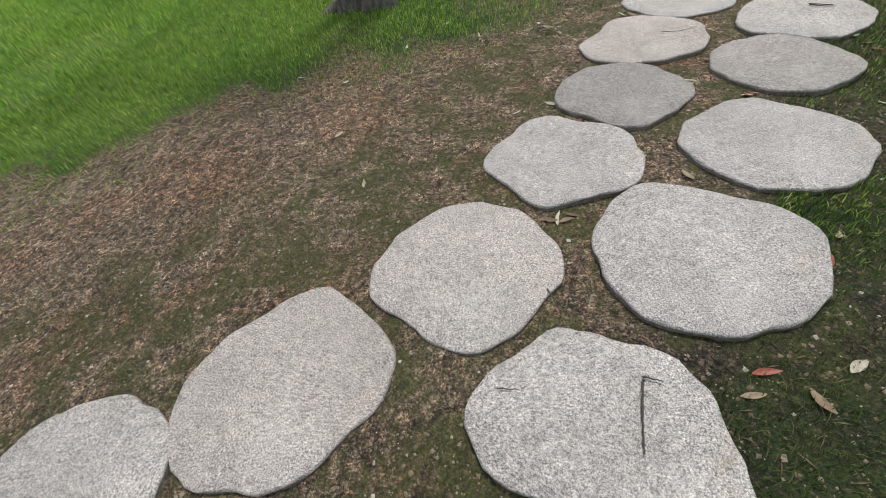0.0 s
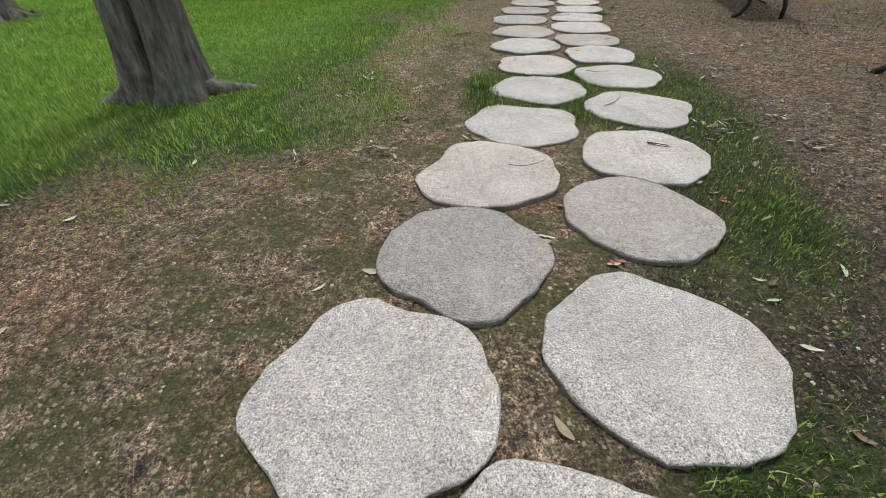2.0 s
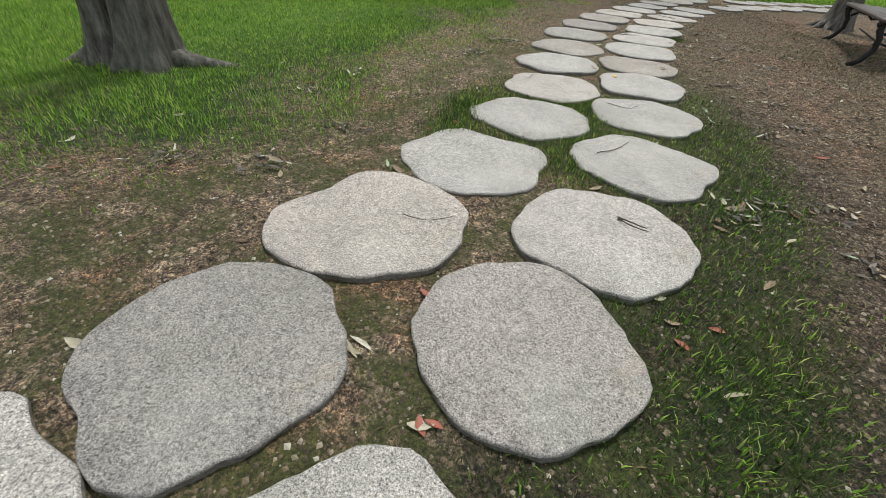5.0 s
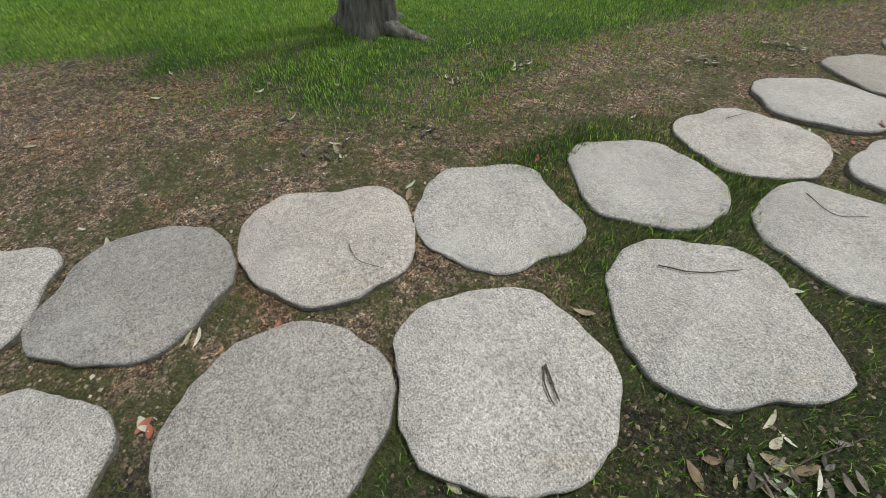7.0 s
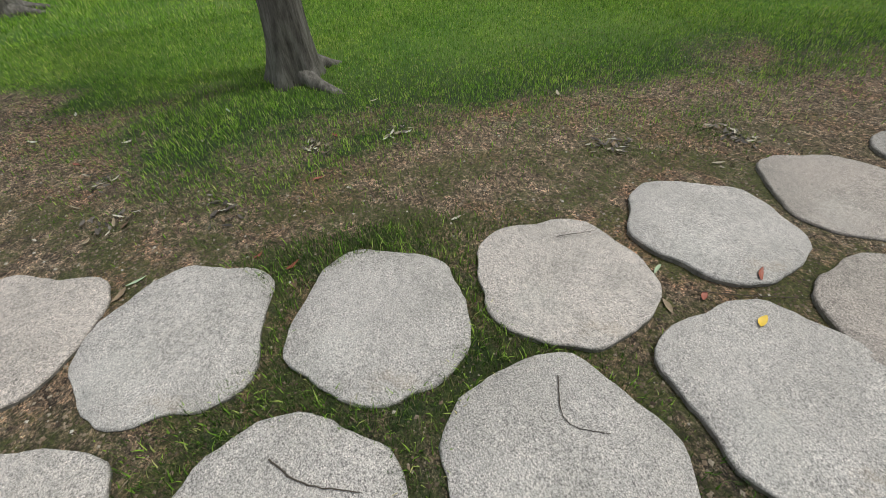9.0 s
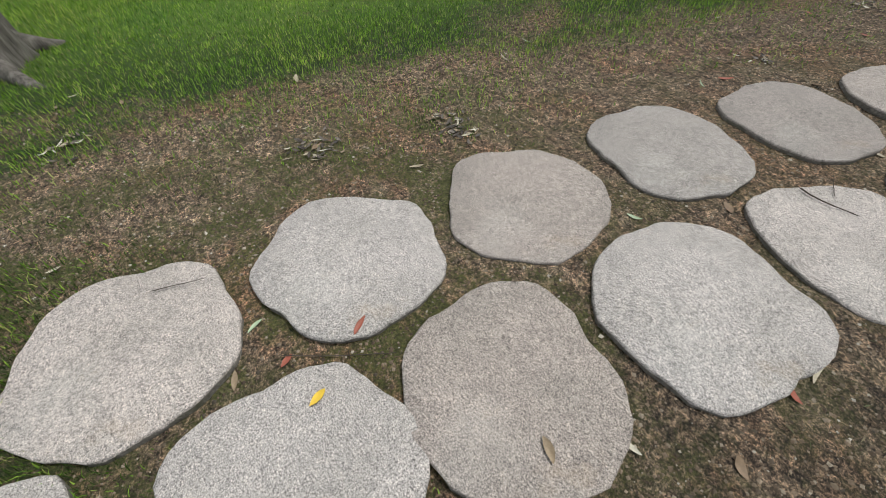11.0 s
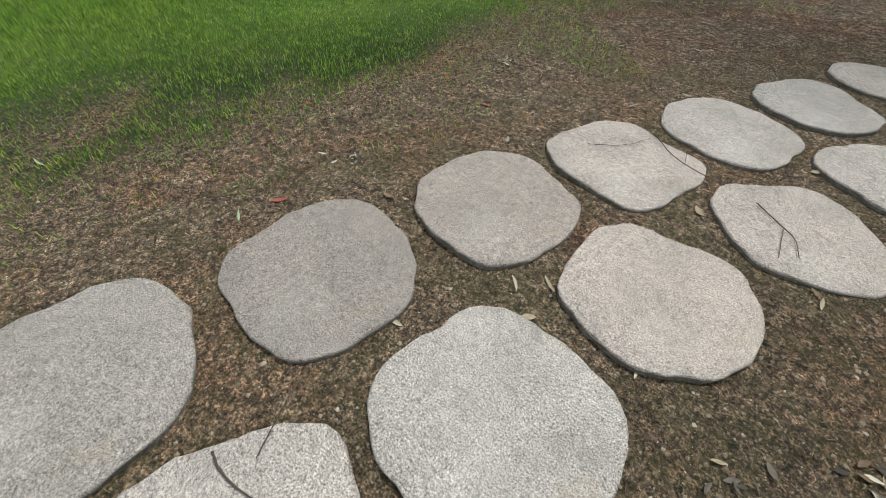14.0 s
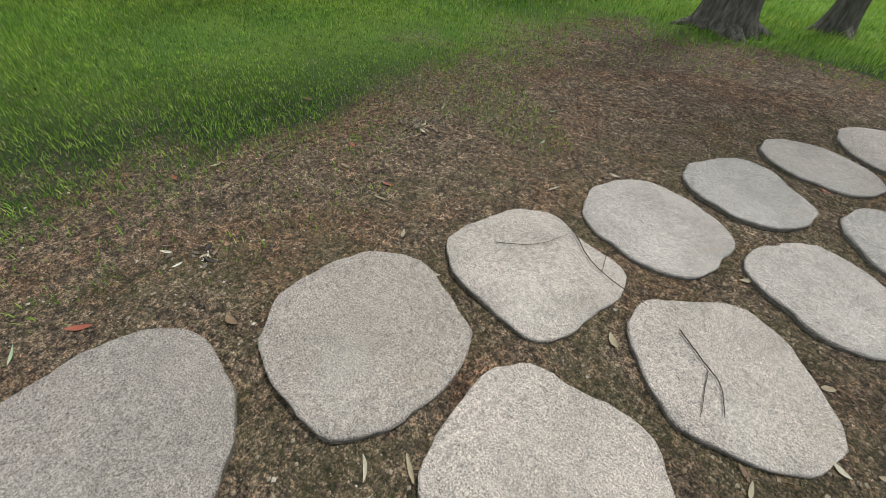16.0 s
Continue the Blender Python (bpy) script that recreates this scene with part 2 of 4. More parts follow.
# ---- plan ----
# the path's middle line, from behind the first step to its far bend
LINE = np.array([(-2.58, -2.32), (-1.30, -1.09), (-0.34, -0.16), (0.14, 0.32), (0.60, 0.87), (0.90, 1.55), (1.27, 2.12), (1.51, 2.77),
                 (1.79, 3.46), (2.03, 4.20), (2.20, 4.93), (2.36, 5.66), (2.58, 6.43), (2.79, 7.20), (3.07, 7.95), (3.43, 8.69),
                 (3.78, 9.41), (4.03, 9.75), (4.90, 11.10), (6.30, 12.15), (7.50, 12.70), (8.90, 13.20), (11.00, 13.60)])


def beside(px, py):
    """Signed distance from the path's middle line (right is positive) and the y of the nearest place on it."""
    best, at = np.full(px.shape, 1e9), np.zeros(px.shape)
    for a, b in zip(LINE[:-1], LINE[1:]):
        d = b - a
        u = np.clip(((px - a[0]) * d[0] + (py - a[1]) * d[1]) / (d @ d), 0, 1)
        ex, ey = px - a[0] - u * d[0], py - a[1] - u * d[1]
        s = np.hypot(ex, ey) * np.where(d[1] * ex - d[0] * ey >= 0, 1.0, -1.0)
        near = np.abs(s) < np.abs(best)
        best, at = np.where(near, s, best), np.where(near, a[1] + u * d[1], at)
    return best, at


FENCE = np.array([(-22.0, 3.0), (-12.5, 12.0), (-4.5, 16.8), (-3.0, 18.0), (0.1, 19.0), (5.3, 22.4), (8.7, 23.6), (18.0, 24.0)])


def pond_side(px, py):
    """Distance outwards from the pond fence (negative on the lawn's side)."""
    best = np.full(px.shape, 1e9)
    for a, b in zip(FENCE[:-1], FENCE[1:]):
        d = b - a
        u = np.clip(((px - a[0]) * d[0] + (py - a[1]) * d[1]) / (d @ d), 0, 1)
        ex, ey = px - a[0] - u * d[0], py - a[1] - u * d[1]
        s = np.hypot(ex, ey) * np.where(d[1] * ex - d[0] * ey >= 0, -1.0, 1.0)
        best = np.where(np.abs(s) < np.abs(best), s, best)
    return best


def smooth(x, a, b):
    u = np.clip((x - a) / (b - a), 0, 1)
    return u * u * (3 - 2 * u)


def waves(px, py, seed, scale=1.0):
    """A cheap smooth wobble between about -1 and 1."""
    rng = np.random.default_rng(seed)
    out = np.zeros(px.shape)
    for k in range(7):
        ang, f = rng.uniform(0, 6.28), scale * rng.uniform(0.6, 2.6)
        out += np.sin((px * math.cos(ang) + py * math.sin(ang)) * f + rng.uniform(0, 6.28))
    return out / 4.2


def turf_cover(px, py):
    """How thickly grass grows at a place, 0 to 1."""
    s, at = beside(px, py)
    edge = np.interp(at, [-2, 0.6, 1.7, 2.8, 3.5, 4.5, 5.6, 7, 8, 9.5, 12], [2.8, 2.5, 2.0, 1.45, 1.35, 1.45, 1.6, 1.7, 1.8, 2.2, 2.9])
    wob = 0.28 * waves(px, py, 3, 1.6)
    left = 0.12 * smooth(-s + wob, edge - 0.9, edge - 0.3) + 0.88 * smooth(-s + 1.3 * wob + 0.32 * waves(px, py, 17, 5.0), edge - 0.55, edge + 0.95) * (1 - 0.4 * smooth(waves(px, py, 29, 2.2), 0.15, 0.6) * (1 - smooth(-s, edge + 1.0, edge + 2.4)))
    margin = 0.65 * smooth(s + wob * 0.4, 0.40, 0.55) * (1 - smooth(s + 0.5 * wob, 0.95, 1.35)) * (1 - smooth(at, 4.0, 5.4)) * (0.6 + 0.4 * waves(px, py, 33, 4.0))
    middle = 0.85 * smooth(at, 2.7, 3.3) * (1 - smooth(at, 3.9, 4.7)) * (1 - smooth(np.abs(s) + wob, 0.35, 0.75)) * (0.65 + 0.35 * waves(px, py, 39, 4.0))
    bench = 0.38 * smooth(s + wob, 1.6, 2.1) * (1 - smooth(at, 9, 11)) * (0.55 + 0.45 * waves(px, py, 8, 2.0))
    strewn = 0.34 * smooth(waves(px, py, 37, 2.4), 0.0, 0.5) * smooth(at, 6.5, 8.5) * smooth(-s, 0.9, 1.3)
    lawn = smooth(s + wob, 4.6, 6.4)
    far = smooth(py + 0.3 * np.clip(px - 3.3, 0, 3) + 0.3 * wob, 14.2, 14.9)
    shade = 1 - 0.8 * np.exp(-(((px - 2.6) / 1.4) ** 2 + ((py - 12.4) / 2.2) ** 2))
    return np.clip(np.maximum.reduce([left * shade, margin, middle, bench, lawn, far, strewn]), 0, 1)


def height(px, py):
    """The lie of the land."""
    z = 0.012 * waves(px, py, 5, 3.0)
    s, _ = beside(px, py)
    z += 0.006 - 0.006 * smooth(np.abs(s), 0.7, 1.2) + 0.02 * smooth(np.abs(s), 0.7, 1.5) * waves(px, py, 9, 1.1)
    # the pond's bed behind the post fence, and the bank behind the pickets
    out = pond_side(px, py)
    z = z - 0.75 * smooth(out, 0.9, 2.2) * (1 - smooth(out, 9.0, 10.5)) * smooth(py, 2.5, 4.5)
    z += 1.3 * smooth(px + 0.15 * py, 14, 40) + 0.8 * smooth(py, 34, 80) + 0.6 * smooth(-px, 25, 80)
    return z


def part(name, bm, material, parent=None, label=""):
    """Links a bmesh as one mesh object."""
    me = bpy.data.meshes.new(name)
    bm.to_mesh(me)
    bm.free()
    for p in me.polygons:
        p.use_smooth = True
    me.materials.append(material)
    ob = new(name, me)
    if parent:
        ob.parent = parent
    if label:
        ob["label"] = label
    return ob


def from_arrays(name, verts, faces, material, parent=None, flat=False):
    me = bpy.data.meshes.new(name)
    me.from_pydata([tuple(v) for v in verts], [], faces)
    me.materials.append(material)
    if not flat:
        for p in me.polygons:
            p.use_smooth = True
    me.update()
    ob = new(name, me)
    if parent:
        ob.parent = parent
    return ob


def block(bm, size, m, bevel=0.006):
    """A box with softened edges, joined into bm."""
    r = bmesh.ops.create_cube(bm, size=1.0, matrix=m @ Matrix.Diagonal((*size, 1)))
    if bevel:
        edges = list({e for v in r["verts"] for e in v.link_edges})
        bmesh.ops.bevel(bm, geom=edges, offset=bevel, segments=1, affect="EDGES", profile=0.6)
    return bm


def tube(bm, pts, radii, n=10, squash=1.0, lobes=None):
    """A tapered tube along points, with closed ends."""
    rings = []
    for i, p in enumerate(pts):
        p = Vector(p)
        d = (Vector(pts[min(i + 1, len(pts) - 1)]) - Vector(pts[max(i - 1, 0)])).normalized()
        side = d.cross(Vector((0, 1, 0.01)) if abs(d.y) < 0.9 else Vector((1, 0, 0))).normalized()
        up = side.cross(d).normalized()
        ring = []
        for k in range(n):
            a = 2 * math.pi * k / n
            r = radii[i] * (lobes(i, a) if lobes else 1.0)
            ring.append(bm.verts.new(p + side * math.cos(a) * r * squash + up * math.sin(a) * r))
        rings.append(ring)
    for a, b in zip(rings[:-1], rings[1:]):
        for k in range(n):
            bm.faces.new((a[k], a[(k + 1) % n], b[(k + 1) % n], b[k]))
    bm.faces.new(rings[0][::-1])
    bm.faces.new(rings[-1])
    return bm


# ---- ground ----
def axis(lo, hi, step, reach):
    mid = list(np.arange(lo, hi, step))
    d, a, b = step, [], []
    x = lo
    while x > -reach:
        d *= 1.28
        x -= d
        a.append(x)
    x, d = mid[-1], step
    while x < reach:
        d *= 1.28
        x += d
        b.append(x)
    return np.array(a[::-1] + mid + b)


gx, gy = axis(-4.0, 7.5, 0.07, 400), axis(-1.6, 16.2, 0.07, 400)
GX, GY = np.meshgrid(gx, gy)
GZ = height(GX, GY)
nx, ny = len(gx), len(gy)
idx = np.arange(nx * ny).reshape(ny, nx)
quads = np.stack([idx[:-1, :-1], idx[:-1, 1:], idx[1:, 1:], idx[1:, :-1]], -1).reshape(-1, 4)
ground = from_arrays("ground", np.stack([GX, GY, GZ], -1).reshape(-1, 3).tolist(), quads.tolist(), EARTH)
tagged(ground, "bare sandy earth with moss and lawn around a path", "ground", kind="structure")
S0, AT0 = beside(GX, GY)
layers = {"grass": turf_cover(GX, GY),
          "dark_soil": np.clip(smooth(S0, 0.0, 0.6) * (1.0 - 0.8 * smooth(AT0, 3.5, 6.5)) * (1.0 - 0.5 * smooth(S0, 0.9, 1.5) * smooth(AT0, 1.5, 3.0)) + 0.28 * smooth(AT0, 4.6, 8.0), 0, 1),
          # lawn away from the path, coloured as if in sun
          "sunlit": smooth(-S0, 2.2, 3.6) + smooth(S0, 5.5, 7.0) + smooth(GY, 14.3, 15.3),
          "moss": np.clip((1 - smooth(np.abs(S0 + 0.35), 0.7, 1.5)) * (1 - smooth(AT0, 4.8, 7.0)) + 0.35 * (np.abs(S0) < 1.2), 0, 1)}
for key, val in layers.items():
    at = ground.data.attributes.new(key, "FLOAT", "POINT")
    at.data.foreach_set("value", val.ravel().astype(np.float32))

# ---- stepping stones ----
STONES = []


def stepping_stone(x, y, r, lobes, dark=0):
    """A sawn slab with a wavy, chipped rim; lobes are the second and later harmonics of its outline."""
    seed = len(STONES) + 11
    rng = random.Random(seed)
    n = 56
    ph = [rng.uniform(0, 6.28) for _ in range(4)]

    def rim(a):
        v = 1.0
        for k in range(len(lobes) // 2):
            v += lobes[2 * k] * math.cos((k + 2) * a) + lobes[2 * k + 1] * math.sin((k + 2) * a)
        v += 0.016 * math.sin(5 * a + ph[0] * 2) + 0.012 * math.sin(7 * a + ph[0]) + 0.010 * math.sin(11 * a + ph[1]) + 0.006 * math.sin(15 * a + ph[2]) + 0.004 * math.sin(22 * a + ph[3])
        return r * v

    bm = bmesh.new()
    top = 0.034 + rng.uniform(-0.004, 0.003)
    tx, ty = rng.uniform(-0.006, 0.006), rng.uniform(-0.006, 0.006)
    prof = [(0.985, -0.05), (0.995, top - 0.035), (1.0, top - 0.011), (0.994, top - 0.003), (0.980, top), (0.6, top + 0.001), (0.25, top + 0.002)]
    rings = []
    for j, (f, z) in enumerate(prof):
        ring = []
        for k in range(n):
            a = 2 * math.pi * k / n
            rr = rim(a) * f + (rng.uniform(-0.003, 0.003) if j in (1, 2, 3) else 0)
            px, py = rr * math.cos(a), rr * math.sin(a)
            ring.append(bm.verts.new((px, py, z + tx * px + ty * py + (rng.uniform(-0.0015, 0.0015) if j > 1 else 0))))
        rings.append(ring)
    for a, b in zip(rings[:-1], rings[1:]):
        for k in range(n):
            bm.faces.new((a[k], a[(k + 1) % n], b[(k + 1) % n], b[k]))
    bm.faces.new(rings[-1])
    for f in bm.faces:
        f.material_index = 1 if max(v.co.z for v in f.verts) < top - 0.006 else 0
    label = "darker grey granite stepping stone set in bare earth" if dark else "rough pale granite stepping stone set in bare earth"
    ob = part("stepping_stone", bm, (GRANITE, GREY_GRANITE, DARK_GRANITE)[dark])
    ob.data.materials.append(SIDE)
    ob.location = (x, y, 0)
    tagged(ob, label, "stepping stone", "stepping stones of the garden path")
    STONES.append((x, y, r))
    return ob


stepping_stone(-1.09, -0.31, 0.284, (0.085, 0.012))
stepping_stone(-0.55, 0.05, 0.337, (0.010, 0.071, 0.017, -0.025, 0.026, 0.016, 0.015, 0.015))
stepping_stone(-0.01, 0.53, 0.341, (0.001, 0.009, -0.020, 0.000, 0.035, 0.027, 0.018, -0.005))
stepping_stone(0.40, -0.00, 0.290, (0.148, -0.067, -0.057, -0.068, -0.025, 0.029, -0.058, 0.002))
stepping_stone(0.79, 0.60, 0.347, (0.029, -0.006, 0.052, 0.005, 0.002, 0.028, -0.008, 0.002))
stepping_stone(0.37, 1.18, 0.335, (0.014, -0.012, 0.021, -0.015, 0.025, 0.006, -0.048, 0.001))
stepping_stone(1.21, 1.21, 0.332, (0.010, -0.014, 0.006, -0.012, 0.031, -0.002, -0.001, 0.010))
stepping_stone(0.70, 1.74, 0.332, (-0.004, -0.014, -0.005, 0.010, 0.038, 0.001, -0.005, -0.023), 1)
stepping_stone(1.50, 1.92, 0.321, (-0.022, -0.018, -0.001, -0.014, 0.003, -0.031, -0.011, -0.005), 1)
stepping_stone(0.93, 2.40, 0.359, (0.016, 0.054, 0.008, -0.060, 0.011, 0.035, -0.015, -0.006))
stepping_stone(1.82, 2.49, 0.338, (0.017, 0.009, -0.008, 0.002, 0.011, 0.026, -0.018, -0.025))
stepping_stone(1.27, 3.02, 0.354, (0.026, -0.012, 0.021, 0.025, 0.003, 0.039, -0.043, 0.010))
stepping_stone(1.58, 3.71, 0.353, (0.038, -0.016, -0.010, 0.016, 0.028, 0.012, -0.019, -0.030))
stepping_stone(1.77, 4.44, 0.359, (-0.000, 0.010, -0.009, 0.003, -0.017, 0.025, 0.000, -0.021))
stepping_stone(1.88, 5.22, 0.363, (0.013, 0.015, -0.006, -0.008, 0.012, -0.003, -0.031, 0.005))
stepping_stone(2.06, 6.00, 0.370, (-0.010, -0.017, -0.037, -0.002, 0.027, 0.008, -0.012, -0.011), 1)
stepping_stone(2.23, 6.84, 0.381, (0.019, -0.031, 0.002, -0.014, -0.020, 0.049, 0.001, 0.006), 1)
stepping_stone(2.51, 7.63, 0.379, (0.000, -0.032, 0.020, -0.021, -0.030, 0.034, -0.001, 0.004), 2)
stepping_stone(2.85, 8.39, 0.381, (-0.013, -0.028, 0.005, -0.005, -0.009, 0.040, -0.012, -0.000), 1)
stepping_stone(3.22, 9.09, 0.376, (0.019, -0.016, -0.002, 0.003, -0.006, 0.089, -0.019, 0.008))
stepping_stone(3.62, 9.78, 0.376, (0.001, -0.024, 0.003, 0.005, -0.006, 0.038))
stepping_stone(4.02, 10.48, 0.357, (-0.032, -0.021, -0.002, -0.056, 0.043, 0.007))
stepping_stone(4.43, 11.17, 0.335, (0.067, -0.070))
stepping_stone(4.94, 11.81, 0.390, (-0.068, -0.012))
stepping_stone(5.49, 12.41, 0.397, (-0.112, 0.106))
stepping_stone(2.13, 3.18, 0.351, (-0.004, -0.014, 0.018, 0.019, 0.060, 0.015, 0.035, 0.026))
stepping_stone(2.34, 3.95, 0.345, (0.022, 0.006, 0.011, 0.020, -0.009, -0.001, 0.028, 0.001))
stepping_stone(2.50, 4.71, 0.347, (-0.025, 0.016, -0.004, -0.013, -0.028, 0.025, 0.030, 0.009))
stepping_stone(2.63, 5.37, 0.347, (0.024, -0.034, 0.038, 0.026, -0.028, 0.025, -0.008, 0.003), 1)
stepping_stone(2.83, 6.10, 0.379, (-0.018, -0.007, 0.003, 0.017, -0.035, 0.038, -0.019, 0.002))
stepping_stone(3.06, 6.83, 0.363, (0.014, -0.001, -0.006, -0.006, 0.018, 0.071, -0.001, 0.021))
stepping_stone(3.35, 7.54, 0.361, (0.025, 0.022, 0.020, 0.000, -0.023, 0.037, -0.018, -0.015))
stepping_stone(3.62, 8.29, 0.357, (0.005, 0.017, 0.011, 0.022, -0.037, 0.003, 0.006, -0.037))
stepping_stone(4.04, 9.02, 0.350, (0.011, -0.022, -0.018, -0.028, 0.029, -0.044, 0.013, 0.009))
stepping_stone(4.42, 9.76, 0.341, (0.029, -0.048, -0.004, -0.040, 0.053, -0.002))
stepping_stone(4.85, 10.40, 0.359, (-0.067, -0.068))
stepping_stone(5.76, 11.21, 0.330, (0.00, 0.05, 0.01, 0.02))
stepping_stone(6.30, 11.61, 0.330, (0.03, 0.01, 0.01, 0.02))
stepping_stone(6.72, 12.82, 0.330, (-0.03, -0.04, 0.01, 0.02))
stepping_stone(6.81, 11.91, 0.330, (0.00, -0.04, 0.01, 0.02))
stepping_stone(7.34, 13.10, 0.330, (0.03, 0.02, 0.01, 0.02))
stepping_stone(7.42, 12.19, 0.330, (-0.04, 0.05, 0.01, 0.02))
stepping_stone(8.01, 13.34, 0.330, (0.00, 0.00, 0.01, 0.02))
stepping_stone(8.02, 12.43, 0.330, (0.03, -0.05, 0.01, 0.02))
stepping_stone(8.65, 13.57, 0.330, (-0.04, -0.03, 0.01, 0.02))
stepping_stone(8.66, 12.66, 0.330, (0.00, 0.03, 0.01, 0.02))
stepping_stone(9.38, 13.73, 0.330, (0.03, 0.05, 0.01, 0.02))
stepping_stone(9.25, 12.83, 0.330, (-0.04, -0.01, 0.01, 0.02))
stepping_stone(10.04, 13.87, 0.330, (0.00, -0.05, 0.01, 0.02))
stepping_stone(9.92, 12.97, 0.330, (0.03, -0.02, 0.01, 0.02))
stepping_stone(-1.55, -0.62, 0.300, (0.02, 0.04, 0.02, 0.0))


# ---- trees ----
def leaf_cloud(name, centres, count, size, material, parent, seed, spread):
    """Many small bent leaves around limb ends, in one mesh."""
    rng = np.random.default_rng(seed)
    c = np.array(centres)[rng.integers(0, len(centres), count)] + rng.normal(0, 1, (count, 3)) * spread * np.array([1, 1, 0.6])
    a, b = rng.normal(0, 1, (count, 3)), rng.normal(0, 1, (count, 3))
    a /= np.linalg.norm(a, axis=1, keepdims=True)
    b -= a * (a * b).sum(1, keepdims=True)
    b /= np.linalg.norm(b, axis=1, keepdims=True)
    n = np.cross(a, b)
    s = size * rng.uniform(0.6, 1.3, (count, 1))
    v = np.stack([c - a * s, c + b * s * 0.42 + n * s * 0.15, c + a * s, c - b * s * 0.42 + n * s * 0.15], 1).reshape(-1, 3)
    i = np.arange(count) * 4
    f = np.concatenate([np.stack([i, i + 1, i + 2], 1), np.stack([i, i + 2, i + 3], 1)])
    return from_arrays(name, v.tolist(), f.tolist(), material, parent)


def tree(x, y, r, h, seed, lean=(0.0, 0.0), forks=1, spread=0.5, roots=5, leaves=1100, root_dir=None, label="", material=None):
    """A park tree: flared trunk or trunks with surface roots, limbs, and a loose high crown."""
    rng = random.Random(seed)
    root = new("tree")
    root.location = (x, y, float(height(np.array([x]), np.array([y]))[0]))
    tagged(root, label or "park tree with dark furrowed bark standing in grass", "tree", "trees round the path")
    tips = []
    for f in range(forks):
        bm = bmesh.new()
        ang = rng.uniform(0, 6.28) if root_dir is None else root_dir + f * 2.6
        off = r * 0.62 if forks > 1 else 0
        rr = r * (0.72 if forks > 1 else 1.0) * (1 if f == 0 else 0.8)
        ph = rng.uniform(0, 6.28)
        pts, radii = [], []
        zs = [-0.15, 0.0, 0.07, 0.16, 0.3, 0.55, 0.9, 1.5, 2.2, 3.0, 4.0, 5.0, h * 0.8]
        drift = spread * 0.12 * f
        for z in zs:
            w = 0.02 * r * math.sin(z * 2.1 + ph) * 6
            pts.append((off * math.cos(ang) + lean[0] * z + drift * z * math.cos(ang) + w,
                        off * math.sin(ang) + lean[1] * z + drift * z * math.sin(ang) + w * 0.5, z))
            flare = 1 + 0.5 * math.exp(-max(z, 0) / (0.75 * r + 0.05))
            radii.append(rr * flare * (1 - 0.55 * max(z, 0) / h))

        def lob(i, a, zs=zs, ph=ph):
            k = math.exp(-max(zs[i], 0) / 0.35)
            return 1 + 0.20 * k * math.sin(roots * a + ph) + 0.04 * math.sin(3 * a + ph * 2) + 0.025 * math.sin(11 * a + i)
        tube(bm, pts, radii, 26, lobes=lob)
        part("trunk", bm, BARK, root)
        for k in range(4):
            z0 = h * rng.uniform(0.42, 0.75)
            a = rng.uniform(0, 6.28)
            base = Vector((off * math.cos(ang) + lean[0] * z0 + drift * z0 * math.cos(ang), off * math.sin(ang) + lean[1] * z0 + drift * z0 * math.sin(ang), z0))
            ln = h * rng.uniform(0.25, 0.4)
            line = [base + Vector((math.cos(a) * ln * t, math.sin(a) * ln * t, ln * (0.55 * t + 0.25 * t * t))) for t in (0, 0.25, 0.5, 0.75, 1.0)]
            bl = bmesh.new()
            tube(bl, line, [rr * q for q in (0.42, 0.32, 0.22, 0.13, 0.05)], 8)
            part("limb", bl, BARK, root)
            tips += [tuple(line[3]), tuple(line[4])]
    for k in range(roots if roots > 2 else 0):
        a = (root_dir if root_dir is not None and k == 0 else rng.uniform(0, 6.28))
        ln = r * rng.uniform(2.0, 3.0) * (1.5 if root_dir is not None and k == 0 else 0.8)
        line = [(math.cos(a + 0.25 * t) * (r * 0.5 + ln * t), math.sin(a + 0.25 * t) * (r * 0.5 + ln * t), 0.16 * (1 - t) ** 1.5 - 0.03) for t in (0, 0.3, 0.6, 0.85, 1.0)]
        bl = bmesh.new()
        tube(bl, line, [r * q for q in (0.48, 0.34, 0.24, 0.16, 0.06)], 10)
        part("surface_root", bl, BARK, root)
    if leaves:
        leaf_cloud("crown", tips, leaves, 0.11, material or LEAF, root, seed, h * 0.11)
    return root


tree(-1.42, 4.05, 0.23, 8.5, 1, (0.06, 0.03), 2, 0.5, 5, root_dir=0.15, label="twin-trunked tree with grey bark and a long surface root")
tree(-4.62, 13.2, 0.26, 9.0, 2, (-0.08, 0.0))
tree(-1.15, 12.1, 0.21, 8.0, 3, (0.05, 0.0), label="slim park tree with dark bark on the lawn")
tree(1.35, 15.4, 0.22, 9.0, 4, (-0.02, 0.0))
tree(3.50, 15.0, 0.30, 10.0, 5, (-0.03, 0.0), roots=6, label="thick old tree with almost black bark on bare earth")
tree(4.85, 16.2, 0.17, 8.0, 6, (-0.03, 0.0), label="slim tree with dark bark at the lawn's edge")
tree(7.17, 15.8, 0.22, 8.5, 7, (-0.10, 0.0))
tree(9.33, 16.4, 0.22, 8.5, 8, (-0.03, 0.0), forks=2)
tree(6.95, 9.75, 0.17, 8.5, 9, (0.06, 0.0), label="brown-barked tree close beside a bench")
tree(12.35, 12.2, 0.28, 9.0, 10, (0.10, 0.0), label="stout leaning tree by the picket fence")
tree(13.0, 11.1, 0.18, 8.5, 12, (0.06, 0.0), label="slim dark tree before the picket fence")
tree(-6.1, 8.8, 0.30, 8.5, 13, (0.02, 0.0), roots=5)
